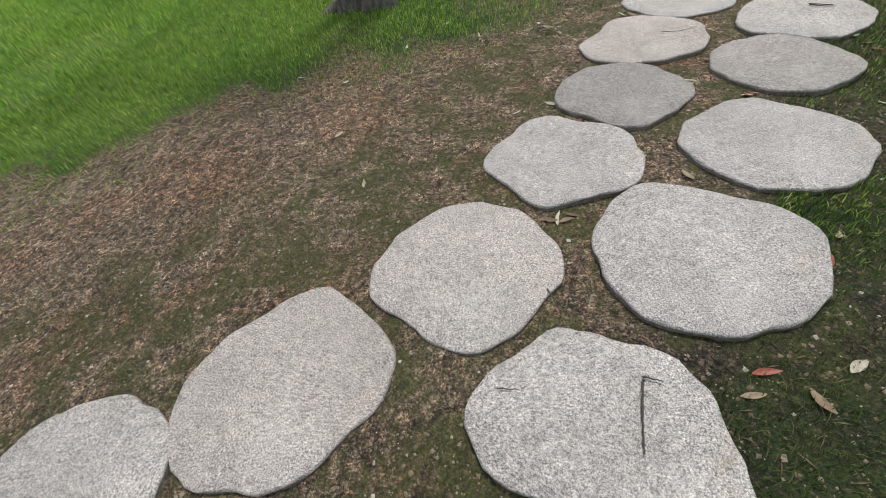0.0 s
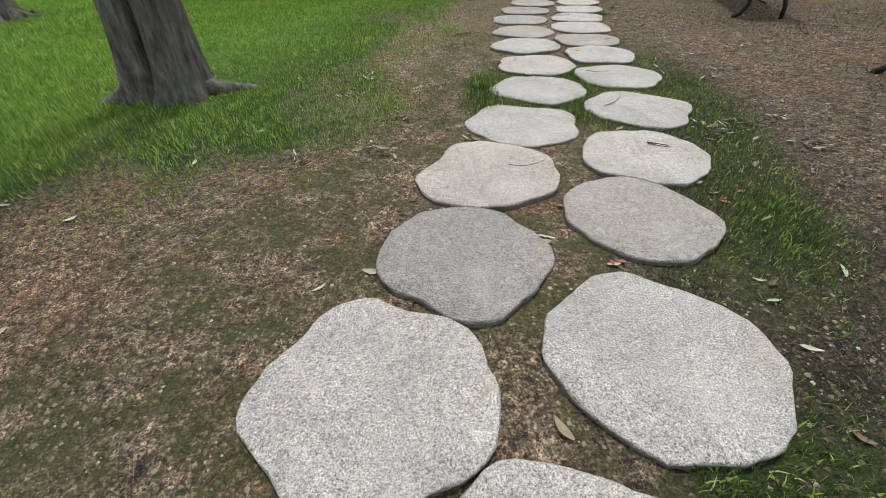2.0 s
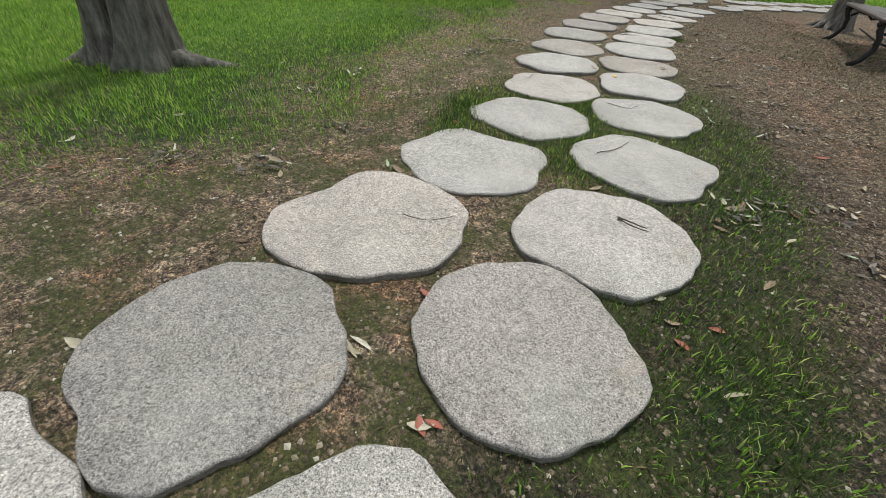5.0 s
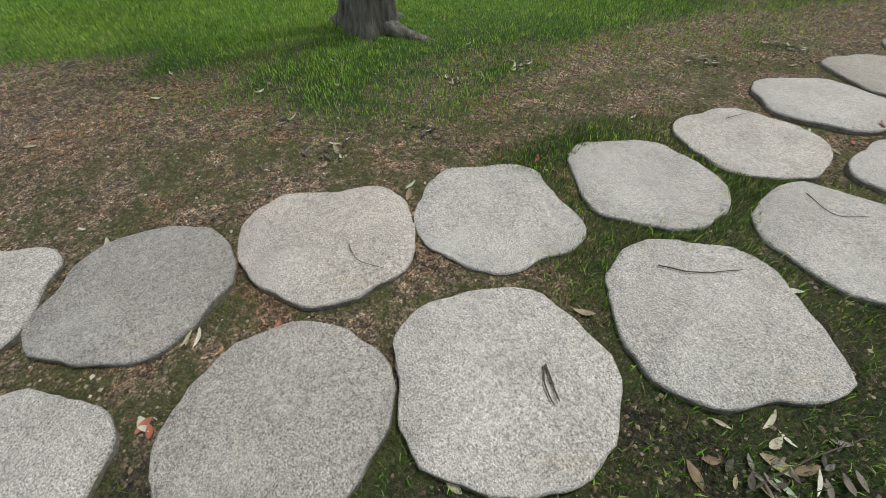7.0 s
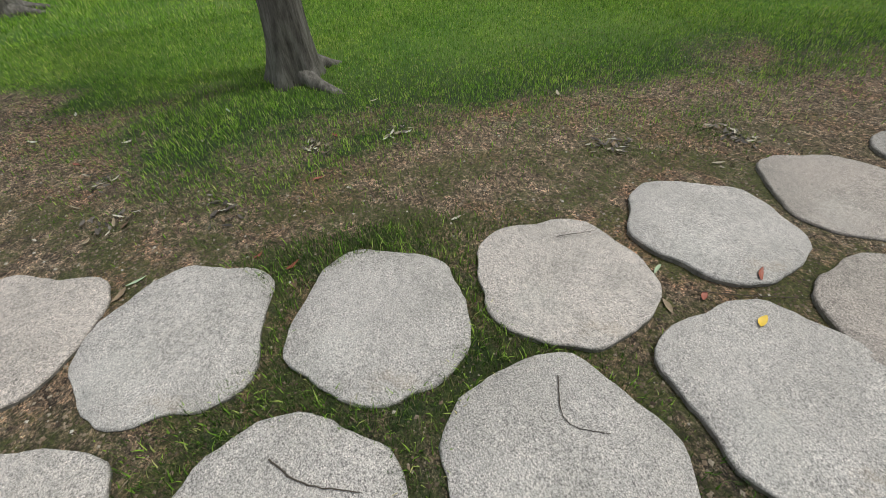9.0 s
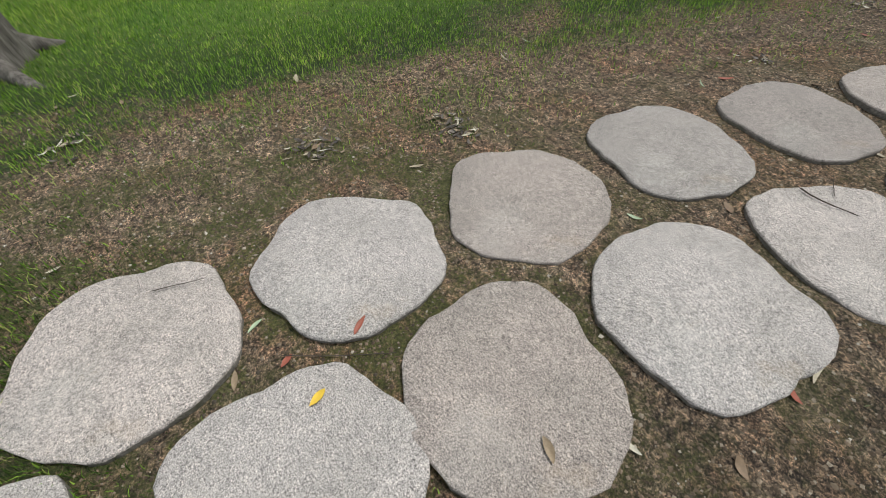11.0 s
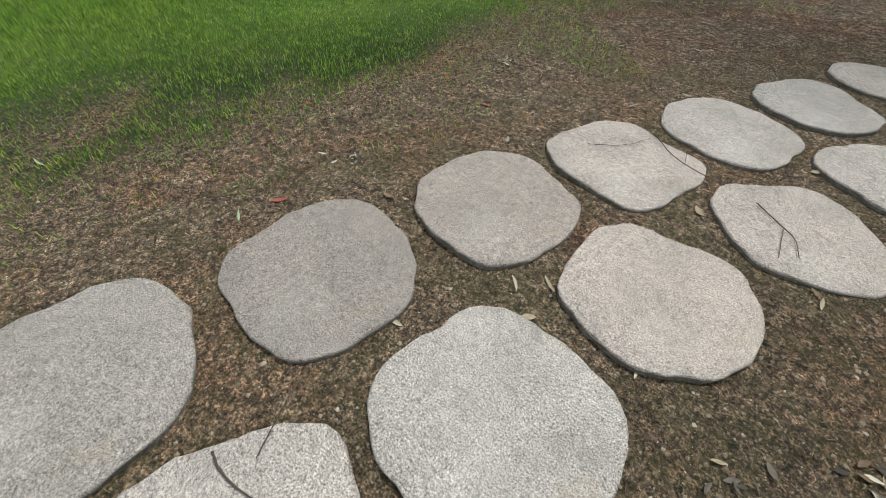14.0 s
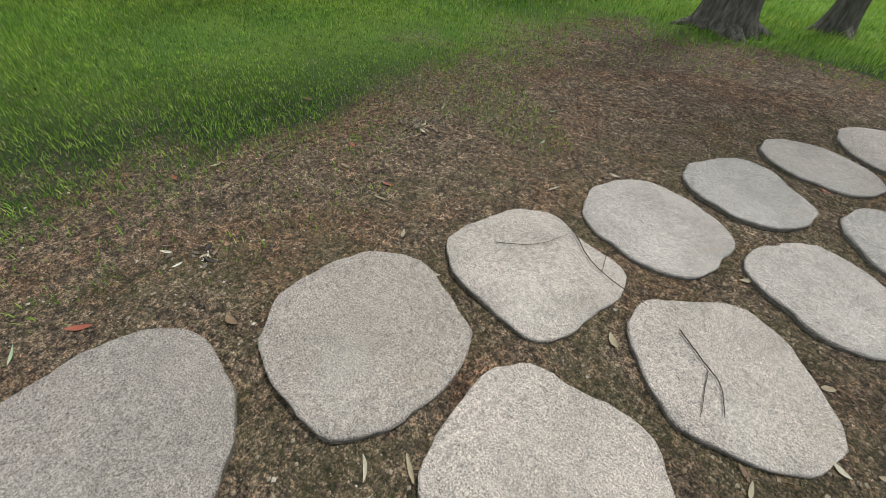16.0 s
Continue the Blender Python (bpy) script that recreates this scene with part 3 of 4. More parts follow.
tree(-6.4, 0.9, 0.30, 8.5, 14, (0.03, 0.0))


# ---- benches ----
def bench(m, length=2.35):
    """A slatted park bench on two cast-iron ends; x runs along it, y to its back."""
    root = new("park_bench")
    tagged(root, "weathered dark wooden park bench with black cast-iron legs", "bench", "benches beside the path")
    for ex in (0.12, length - 0.12):
        legs = bmesh.new()
        tube(legs, [(ex, -0.06, 0.0), (ex, 0.03, 0.07), (ex, 0.10, 0.20), (ex, 0.09, 0.33), (ex, 0.04, 0.42), (ex, 0.05, 0.50)],
             [0.036, 0.032, 0.03, 0.03, 0.032, 0.034], 8, 0.8)
        part("front_leg", legs, IRON, root)
        legs = bmesh.new()
        tube(legs, [(ex, 0.58, 0.0), (ex, 0.575, 0.16), (ex, 0.53, 0.30), (ex, 0.44, 0.42), (ex, 0.36, 0.47)], [0.034, 0.03, 0.03, 0.03, 0.034], 8, 0.8)
        part("back_leg", legs, IRON, root)
        arm = bmesh.new()
        tube(arm, [(ex, -0.01, 0.47), (ex, 0.06, 0.50), (ex, 0.28, 0.475), (ex, 0.50, 0.47), (ex, 0.57, 0.52), (ex, 0.63, 0.70), (ex, 0.71, 0.98), (ex, 0.735, 1.06)],
             [0.03, 0.034, 0.03, 0.034, 0.034, 0.028, 0.026, 0.03], 8, 0.9)
        part("end_frame", arm, IRON, root)
        scroll = bmesh.new()
        tube(scroll, [(ex, 0.10, 0.38), (ex, 0.18, 0.44), (ex, 0.30, 0.42), (ex, 0.36, 0.36), (ex, 0.46, 0.38)], [0.02, 0.018, 0.018, 0.018, 0.018], 6)
        part("scroll", scroll, IRON, root)
    for k in range(4):
        bm = block(bmesh.new(), (length, 0.125, 0.036), pose(length / 2, 0.05 + k * 0.142, 0.53 - 0.008 * k), 0.008)
        part("seat_slat", bm, SLAT, root)
    for k in range(4):
        bm = block(bmesh.new(), (length, 0.032, 0.118), pose(length / 2, 0.575 + k * 0.040, 0.63 + k * 0.128, -17), 0.008)
        part("back_slat", bm, SLAT, root)
    rod = bmesh.new()
    tube(rod, [(0.12, 0.3, 0.22), (length / 2, 0.3, 0.20), (length - 0.12, 0.3, 0.22)], [0.012] * 3, 6)
    part("tie_rod", rod, IRON, root)
    root.matrix_world = m @ Matrix.Diagonal((0.92, 0.92, 0.86, 1))
    return root


turn = math.degrees(math.atan2(1.95, 0.85))
bench(pose(6.05, 8.37, 0.0, 0, 0, turn + 180))
bench(pose(4.62, 3.85, 0.0, 0, 0, turn + 180))


# ---- fences ----
def post_fence(pts, gap):
    root = new("post_fence")
    tagged(root, "low post-and-wire fence of brown round posts by a pond", "fence")
    line = [Vector((*p, 0)) for p in pts]
    posts = []
    for a, b in zip(line[:-1], line[1:]):
        n = max(1, round((b - a).length / gap))
        posts += [a.lerp(b, k / n) for k in range(n)]
    posts.append(line[-1])
    bm = bmesh.new()
    tube(bm, [(0, 0, -0.3), (0, 0, 0.5), (0, 0, 1.18), (0, 0, 1.24)], [0.085, 0.085, 0.08, 0.05], 10)
    first = part("post", bm, POST, root)
    for k, p in enumerate(posts):
        p.z = float(height(np.array([p.x]), np.array([p.y]))[0])
        ob = first if k == 0 else new("post", first.data)
        ob.parent, ob.location = root, p
    for z in (0.45, 0.95):
        for a, b in zip(posts[:-1], posts[1:]):
            w = bmesh.new()
            tube(w, [a + Vector((0, 0, z)), (a + b) / 2 + Vector((0, 0, z - 0.03)), b + Vector((0, 0, z))], [0.014] * 3, 5)
            part("wire", w, WIRE, root)
    return root


post_fence([tuple(q) for q in FENCE], 2.2)


def picket_fence(a, b):
    root = new("picket_fence")
    tagged(root, "low brown wooden picket fence behind the benches", "fence")
    a, b = Vector((*a, 0)), Vector((*b, 0))
    d = (b - a)
    n = round(d.length / 0.125)
    ang = math.degrees(math.atan2(d.y, d.x))
    first = part("picket", block(bmesh.new(), (0.075, 0.024, 0.5), pose(0, 0, 0.23), 0.005), PICKET, root)
    for k in range(n + 1):
        p = a.lerp(b, k / n)
        ob = first if k == 0 else new("picket", first.data)
        ob.parent = root
        ob.matrix_basis = pose(p.x, p.y, float(height(np.array([p.x]), np.array([p.y]))[0]) - 0.02, 0, 0, ang)
    mid = (a + b) / 2
    z0 = float(height(np.array([mid.x]), np.array([mid.y]))[0])
    for z, t in ((0.12, 0.045), (0.40, 0.045)):
        rail = part("rail", block(bmesh.new(), (d.length, 0.05, t), pose(0, 0, 0), 0.006), PICKET, root)
        rail.matrix_basis = pose(mid.x, mid.y, z0 + z, 0, 0, ang) @ pose(0, 0.042, 0)
    cap = part("top_rail", block(bmesh.new(), (d.length, 0.09, 0.035), pose(0, 0, 0), 0.006), PICKET, root)
    cap.matrix_basis = pose(mid.x, mid.y, z0 + 0.49, 0, 0, ang)
    return root


picket_fence((10.95, 3.4), (12.41, 8.04))
picket_fence((12.44, 8.14), (14.1, 13.5))
picket_fence((14.13, 13.6), (15.2, 17.0))

# ---- pond, its wall, and what stands behind ----
bm = bmesh.new()
block(bm, (80, 60, 0.1), pose(0, 0, 0), 0)
water = part("pond_water", bm, WATER)
water.location = (-8, 18, -0.62)
tagged(water, "still dark pond water under lotus leaves", "pond", kind="structure")


def lotus(count, seed):
    rng = np.random.default_rng(seed)
    verts, faces = [], []
    while len(faces) < count * 9:
        x, y = rng.uniform(-30, 19), rng.uniform(4, 36)
        out = float(pond_side(np.array([x]), np.array([y]))[0])
        if out < 1.2 or out > 9.3 or y < 4.5:
            continue
        r, z = rng.uniform(0.16, 0.36), rng.uniform(-0.42, 0.25)
        tx, ty = rng.normal(0, 0.2, 2)
        b = len(verts)
        verts.append((x, y, z - 0.05))
        for k in range(9):
            a = k * 2 * math.pi / 9
            px, py = r * math.cos(a), r * math.sin(a)
            verts.append((x + px, y + py, z + tx * px + ty * py + 0.03 * math.sin(3 * a)))
        faces += [(b, b + 1 + k, b + 1 + (k + 1) % 9) for k in range(9)]
    ob = from_arrays("lotus_leaves", verts, faces, LOTUS)
    return tagged(ob, "crowded pale green lotus leaves on a pond", "lotus", kind="stuff")


lotus(5600, 4)
wall = part("pond_wall", block(bmesh.new(), (40, 0.35, 1.5), pose(0, 0, 0), 0.02), REDWALL)
wall.matrix_world = pose(9.5, 36.6, 0.65, 0, 0, 0)
tagged(wall, "long low red-brown wall behind a lotus pond", "wall", kind="structure")
cop = part("wall_foot", block(bmesh.new(), (40, 0.5, 0.3), pose(0, 0, 0), 0.02), COPING)
cop.matrix_world = pose(9.52, 36.2, -0.2, 0, 0, 0)
tagged(cop, "pale stone edging along the pond", "edging", kind="structure")


def clump(name, x, y, w, d, h, count, size, material, label, seed):
    rng = np.random.default_rng(seed)
    centres = []
    for _ in range(260):
        u = rng.normal(0, 1, 3)
        u /= np.linalg.norm(u)
        q = rng.uniform(0.75, 1.0)
        centres.append((u[0] * w / 2 * q, u[1] * d / 2 * q, max(0.05, h * 0.5 + u[2] * h * 0.5 * q)))
    root = new(name)
    root.location = (x, y, float(height(np.array([x]), np.array([y]))[0]))
    stem = bmesh.new()
    tube(stem, [(0, 0, 0), (0.03, 0, h * 0.3), (0, 0.04, h * 0.6)], [0.08, 0.07, 0.03], 8)
    part("stem", stem, BARK, root)
    leaf_cloud("leaves", centres, count, size, material, root, seed, 0.07)
    return tagged(root, label, name)


clump("bush", 10.2, 18.6, 3.0, 1.6, 1.5, 5000, 0.09, LEAF, "dense clipped dark green bush by the pond fence", 31)


def young_tree(x, y, h, seed, material):
    rng = random.Random(seed)
    root = new("young_tree")
    root.location = (x, y, float(height(np.array([x]), np.array([y]))[0]))
    bm = bmesh.new()
    tube(bm, [(0, 0, -0.1), (rng.uniform(-0.1, 0.1), 0, h * 0.4), (rng.uniform(-0.2, 0.2), rng.uniform(-0.2, 0.2), h * 0.85)], [0.1, 0.08, 0.03], 7)
    part("trunk", bm, BARK, root)
    tips = [(rng.gauss(0, h * 0.13), rng.gauss(0, h * 0.13), h * rng.uniform(0.4, 1.0)) for _ in range(16)]
    leaf_cloud("crown", tips, 700, 0.14, material, root, seed, h * 0.07)
    return tagged(root, "thin young tree with an airy crown, paled in colour for haze", "tree", "young trees on the far bank")


rng = random.Random(77)
for k in range(70):
    ang = radians(rng.uniform(-75, 60))
    d = rng.uniform(40, 62)
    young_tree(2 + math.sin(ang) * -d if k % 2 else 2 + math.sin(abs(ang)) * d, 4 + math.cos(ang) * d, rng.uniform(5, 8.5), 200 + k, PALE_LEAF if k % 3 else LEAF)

def brick_wall(x, y, turn):
    """A low pale wall of single bricks beyond the lone tree."""
    root = new("brick_wall")
    root.matrix_world = pose(x, y, 0, 0, 0, turn)
    core = part("mortar", block(bmesh.new(), (3.0, 0.16, 1.1), pose(1.5, 0.0, 0.5), 0), COPING, root)
    first = part("brick", block(bmesh.new(), (0.225, 0.2, 0.07), pose(0, 0, 0), 0.006), BRICK, root)
    for j in range(13):
        for i in range(12 + j % 2):
            ob = first if i == j == 0 else new("brick", first.data)
            ob.parent = root
            ob.location = (0.12 + i * 0.24 + (0 if j % 2 else 0.12), 0, 0.05 + j * 0.082)
    return tagged(root, "low wall of pale weathered bricks beyond the lawn", "wall")


brick_wall(-10.2, -1.4, 62)


def far_woods(count, seed):
    """The belt of trees along the horizon, its haze put into the leaf colour."""
    rng = np.random.default_rng(seed)
    cen = []
    for _ in range(420):
        a, d = radians(rng.uniform(-110, 110)), rng.uniform(66, 84)
        cen.append((2 + math.sin(a) * d, 4 + math.cos(a) * d, rng.uniform(0.5, 5.5) + 2.5 * math.sin(a * 17) + 3.4 * smooth(np.array(math.sin(a) * d), 14, 40)))
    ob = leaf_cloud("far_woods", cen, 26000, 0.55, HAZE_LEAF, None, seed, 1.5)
    return tagged(ob, "pale green woods far beyond the park, haze in their colour", "woods", kind="stuff")


far_woods(26000, 9)


# ---- grass, gravel and litter ----
def off_stones(px, py, slack=0.97):
    ok = np.ones(px.shape, bool)
    for sx, sy, r in STONES:
        ok &= np.hypot(px - sx, py - sy) > r * slack
    return ok


def blades(name, n, box, low, high, width, material, label, seed, cover=None, power=1.0):
    """Bent grass blades over a stretch of the ground, in one mesh."""
    rng = np.random.default_rng(seed)
    px, py = rng.uniform(box[0], box[1], n), rng.uniform(box[2], box[3], n)
    c = (cover or turf_cover)(px, py)
    keep = (rng.uniform(0, 1, n) < c ** power) & off_stones(px, py, 0.95)
    px, py, c = px[keep], py[keep], c[keep]
    n = len(px)
    pz = height(px, py) - 0.006
    h = rng.uniform(low, high, n) * (0.6 + 0.4 * c) * (1 + 0.35 * waves(px, py, 21, 1.4))
    ang, bend = rng.uniform(0, 6.283, n), rng.uniform(0.15, 0.95, n) * h
    w = width * rng.uniform(0.6, 1.3, n)
    dx, dy = np.cos(ang), np.sin(ang)
    sx, sy = -dy * w, dx * w
    base = np.stack([px, py, pz], 1)
    m = base + np.stack([dx * bend * 0.35, dy * bend * 0.35, h * 0.6], 1)
    t = base + np.stack([dx * bend, dy * bend, h * 0.95], 1)
    side = np.stack([sx, sy, 0 * sx], 1)
    v = np.stack([base - side, base + side, m + side * 0.7, m - side * 0.7, t], 1).reshape(-1, 3)
    i = np.arange(n) * 5
    f = np.concatenate([np.stack([i, i + 1, i + 2], 1), np.stack([i, i + 2, i + 3], 1), np.stack([i + 3, i + 2, i + 4], 1)])
    ob = from_arrays(name, v.tolist(), f.tolist(), material)
    return tagged(ob, label, "grass", kind="stuff")


blades("lawn_grass", 330000, (-4.2, 3.0, 0.5, 12.5), 0.022, 0.06, 0.0026, NEAR_BLADE, "short green lawn grass beside the path, coloured slightly shaded", 41)
blades("far_lawn_grass", 190000, (-9, 15, 12.4, 24.0), 0.05, 0.10, 0.005, BLADE, "green lawn grass towards the fences, coloured as sunlit", 42)
blades("side_lawn_grass", 110000, (-12.5, -4.0, -1.5, 14.0), 0.04, 0.09, 0.005, BLADE, "green lawn grass towards the pond, coloured as sunlit", 46)
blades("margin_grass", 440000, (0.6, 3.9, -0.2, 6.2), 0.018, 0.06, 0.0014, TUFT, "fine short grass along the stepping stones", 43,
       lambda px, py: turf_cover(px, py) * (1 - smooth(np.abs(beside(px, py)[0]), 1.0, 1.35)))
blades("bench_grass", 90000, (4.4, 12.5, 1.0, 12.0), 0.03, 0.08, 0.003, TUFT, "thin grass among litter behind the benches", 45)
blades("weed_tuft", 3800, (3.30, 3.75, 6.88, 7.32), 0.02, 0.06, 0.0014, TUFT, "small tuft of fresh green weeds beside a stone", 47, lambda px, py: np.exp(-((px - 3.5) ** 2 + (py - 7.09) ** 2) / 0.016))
blades("start_grass", 60000, (-4.2, 0.2, -1.5, 0.5), 0.02, 0.055, 0.0022, NEAR_BLADE, "thin lawn grass at the start of the path", 44)


def pebbles(n, box, seed, name="gravel", material=None, small=0.0025, large=0.007, curve=4, label="loose coarse sand and fine gravel on bare earth"):
    rng = np.random.default_rng(seed)
    px, py = rng.uniform(box[0], box[1], n), rng.uniform(box[2], box[3], n)
    keep = (rng.uniform(0, 1, n) > turf_cover(px, py)) & off_stones(px, py, 1.03)
    px, py = px[keep], py[keep]
    s, _ = beside(px, py)
    keep = np.abs(s) < 2.6
    px, py = px[keep], py[keep]
    n = len(px)
    pz = height(px, py)
    r = small + large * rng.uniform(0, 1, n) ** curve
    unit = np.array([(1, 0, 0), (0, 1, 0), (-1, 0, 0), (0, -1, 0), (0, 0, 0.75)])
    ang = rng.uniform(0, 6.28, n)
    ca, sa = np.cos(ang), np.sin(ang)
    jit = rng.uniform(0.7, 1.3, (n, 5, 3))
    u = unit[None] * jit
    v = np.stack([u[..., 0] * ca[:, None] - u[..., 1] * sa[:, None], u[..., 0] * sa[:, None] + u[..., 1] * ca[:, None], u[..., 2]], -1)
    v = v * r[:, None, None] + np.stack([px, py, pz], 1)[:, None]
    i = np.arange(n) * 5
    f = np.concatenate([np.stack([i + a, i + b, i + 4], 1) for a, b in ((0, 1), (1, 2), (2, 3), (3, 0))])
    ob = from_arrays(name, v.reshape(-1, 3).tolist(), f.tolist(), material or PEBBLE, flat=True)
    return tagged(ob, label, name.replace("_", " "), kind="stuff")


pebbles(200000, (-3.2, 5.6, -1.2, 11.0), 51)
pebbles(200000, (-3.2, 6.0, -1.2, 12.5), 52, "soil_crumbs", CLOD, 0.003, 0.006, 2, "dark crumbs of damp soil on bare earth")


def litter(n, box, seed):
    """Narrow dry leaves and bits strewn over the earth, in one mesh."""
    rng = np.random.default_rng(seed)
    px, py = rng.uniform(box[0], box[1], n), rng.uniform(box[2], box[3], n)
    s, at = beside(px, py)
    want = np.clip(0.25 + 0.5 * smooth(s, 0.4, 0.9) + 0.3 * smooth(waves(px, py, 61, 1.8), 0.1, 0.6), 0, 1) * (np.abs(s) < 3.5)
    keep = (rng.uniform(0, 1, n) < want) & off_stones(px, py, 1.0)
    px, py = px[keep], py[keep]
    n = len(px)
    pz = height(px, py) + 0.004
    ln, w = rng.uniform(0.006, 0.024, n), rng.uniform(0.0008, 0.0028, n)
    a = rng.uniform(0, 6.28, n)
    d, s2 = np.stack([np.cos(a), np.sin(a), rng.normal(0, 0.12, n)], 1), np.stack([-np.sin(a), np.cos(a), rng.normal(0, 0.3, n)], 1)
    c = np.stack([px, py, pz], 1)
    up = np.array([0, 0, 0.004])
    v = np.stack([c - d * ln[:, None], c + s2 * w[:, None] + up, c + d * ln[:, None], c - s2 * w[:, None] + up], 1).reshape(-1, 3)
    i = np.arange(n) * 4
    f = np.concatenate([np.stack([i, i + 1, i + 2], 1), np.stack([i, i + 2, i + 3], 1)])
    ob = from_arrays("leaf_litter", v.tolist(), f.tolist(), LITTER, flat=True)
    return tagged(ob, "dry leaf scraps and twig bits on the earth", "leaf litter", kind="stuff")


litter(70000, (-3.5, 6.5, -1.4, 12.5), 71)


# ---- fallen leaves and twigs ----
LEAF_MATS = {"Y": (YELLOW_LEAF, "fallen yellow leaf"), "R": (RED_LEAF, "fallen reddish brown leaf"), "G": (GREEN_LEAF, "fallen pale green leaf"),
             "D": (DRY_LEAF, "dry curled tan leaf"), "P": (PALE_DRY, "dry pale narrow leaf"), "B": (DARK_LEAF, "rotten dark brown leaf")}
LEAF_MESH = {}


def rest(x, y):
    """What a small thing at (x, y) lies on: its height and its name."""
    for sx, sy, r in STONES:
        if math.hypot(x - sx, y - sy) < r * 0.94:
            return 0.041, "a granite stone"
    return float(height(np.array([x]), np.array([y]))[0]) + 0.006, "the bare earth"


def leaf_mesh(kind, shape):
    """A pointed blade with a raised midrib, curled along and across."""
    if (kind, shape) in LEAF_MESH:
        return LEAF_MESH[kind, shape]
    rng = random.Random(shape * 7 + ord(kind))
    bm = bmesh.new()
    ln, wd = rng.uniform(0.026, 0.042), rng.uniform(0.008, 0.014)
    if kind in "PG":
        ln, wd = ln * 1.15, wd * 0.75
    curl, cup, bend = rng.uniform(0.05, 0.25), rng.uniform(0.1, 0.5), rng.uniform(-0.3, 0.3)
    rows = []
    for i in range(9):
        u = i / 8
        w = wd * (math.sin(math.pi * min(1, u * 0.96 + 0.02)) ** 0.8) * (1.15 - 0.3 * u)
        x, y0 = (u - 0.5) * 2 * ln, bend * ln * (u - 0.5) ** 2 * 2
        z = curl * ln * (2 * u - 1) ** 2
        rows.append([bm.verts.new((x, y0 + w * v, z + cup * w * abs(v) ** 1.5 + (0.001 if v == 0 else 0) + 0.0006 * math.sin(i * 2.3 + v * 3)))
                     for v in (-1, -0.5, 0, 0.5, 1)])
    for a, b in zip(rows[:-1], rows[1:]):
        for k in range(4):
            bm.faces.new((a[k], b[k], b[k + 1], a[k + 1]))
    me = bpy.data.meshes.new("fallen_leaf")
    bm.to_mesh(me)
    bm.free()
    for p in me.polygons:
        p.use_smooth = True
    me.materials.append(LEAF_MATS[kind][0])
    LEAF_MESH[kind, shape] = me
    return me


def fallen_leaf(x, y, kind, seed):
    rng = random.Random(seed * 13 + 5)
    z, on = rest(x, y)
    ob = new("fallen_leaf", leaf_mesh(kind, seed % 5))
    ob.matrix_world = pose(x, y, z, rng.uniform(-14, 14), rng.uniform(-10, 10), rng.uniform(0, 360)) @ Matrix.Scale(rng.uniform(0.8, 1.15), 4)
    return tagged(ob, LEAF_MATS[kind][1] + " lying on " + on, "leaf", "fallen leaves")


def fallen_twig(r, *pts):
    line, rng = [], random.Random(int(pts[0][0] * 1000) & 1023)
    for _ in range(2):
        cut = [pts[0]]
        for a, b in zip(pts[:-1], pts[1:]):
            cut += [(a[0] * 0.75 + b[0] * 0.25, a[1] * 0.75 + b[1] * 0.25), (a[0] * 0.25 + b[0] * 0.75, a[1] * 0.25 + b[1] * 0.75)]
        pts = cut + [pts[-1]]
    for a, b in zip(pts[:-1], pts[1:]):
        for k in range(2):
            u = k / 2
            line.append((a[0] + (b[0] - a[0]) * u + rng.uniform(-0.0015, 0.0015), a[1] + (b[1] - a[1]) * u + rng.uniform(-0.0015, 0.0015)))
    line.append(pts[-1])
    z, on = max(rest(*p) for p in line)
    c = Vector((line[0][0], line[0][1], z + r * 0.6))
    bm = bmesh.new()
    n = len(line)
    tube(bm, [Vector((p[0], p[1], z + r * 0.6)) - c for p in line], [r * (1 - 0.55 * k / n) * rng.uniform(0.85, 1.15) for k in range(n)], 7)
    ob = part("fallen_twig", bm, TWIG)
    ob.location = c
    return tagged(ob, "thin dry dark twig lying on " + on, "twig", "fallen twigs")


def leaf_pile(x, y, seed):
    """A handful of narrow dry leaves heaped on one spot."""
    rng = random.Random(seed)
    root = new("leaf_pile")
    root.location = (x, y, float(height(np.array([x]), np.array([y]))[0]))
    for k in range(22):
        ob = new("leaf", leaf_mesh(rng.choice("PBBBBD"), k % 5))
        ob.parent = root
        ob.matrix_basis = pose(rng.gauss(0, 0.07), rng.gauss(0, 0.05), 0.006 + rng.uniform(0, 0.012), rng.uniform(-25, 25), rng.uniform(-18, 18), rng.uniform(0, 360)) @ Matrix.Scale(rng.uniform(0.6, 0.9), 4)
    return tagged(root, "small heap of dry willow-like leaves on earth", "leaf pile", "leaf piles")


fallen_leaf(2.32, 4.87, "Y", 0)
fallen_leaf(0.98, 3.36, "R", 1)
fallen_leaf(0.38, 2.81, "D", 2)
fallen_leaf(1.04, 1.80, "P", 3)
fallen_leaf(1.26, 1.62, "D", 4)
fallen_leaf(1.29, 1.63, "R", 5)
fallen_leaf(1.79, 1.47, "D", 6)
fallen_leaf(1.80, 2.16, "D", 7)
fallen_leaf(1.95, 2.18, "D", 8)
fallen_leaf(0.87, 2.87, "G", 9)
fallen_leaf(1.85, 2.86, "D", 10)
fallen_leaf(0.39, 0.80, "D", 11)
fallen_leaf(0.33, 0.78, "P", 12)
fallen_leaf(0.84, 0.17, "R", 13)
fallen_leaf(1.06, 0.20, "D", 14)
fallen_leaf(1.16, 0.63, "D", 15)
fallen_leaf(0.79, 0.10, "D", 16)
fallen_leaf(0.36, 0.77, "D", 17)
fallen_leaf(1.22, 0.67, "D", 18)
fallen_leaf(1.15, 0.56, "R", 19)
fallen_leaf(0.85, 1.02, "D", 20)
fallen_leaf(0.68, 0.94, "P", 21)
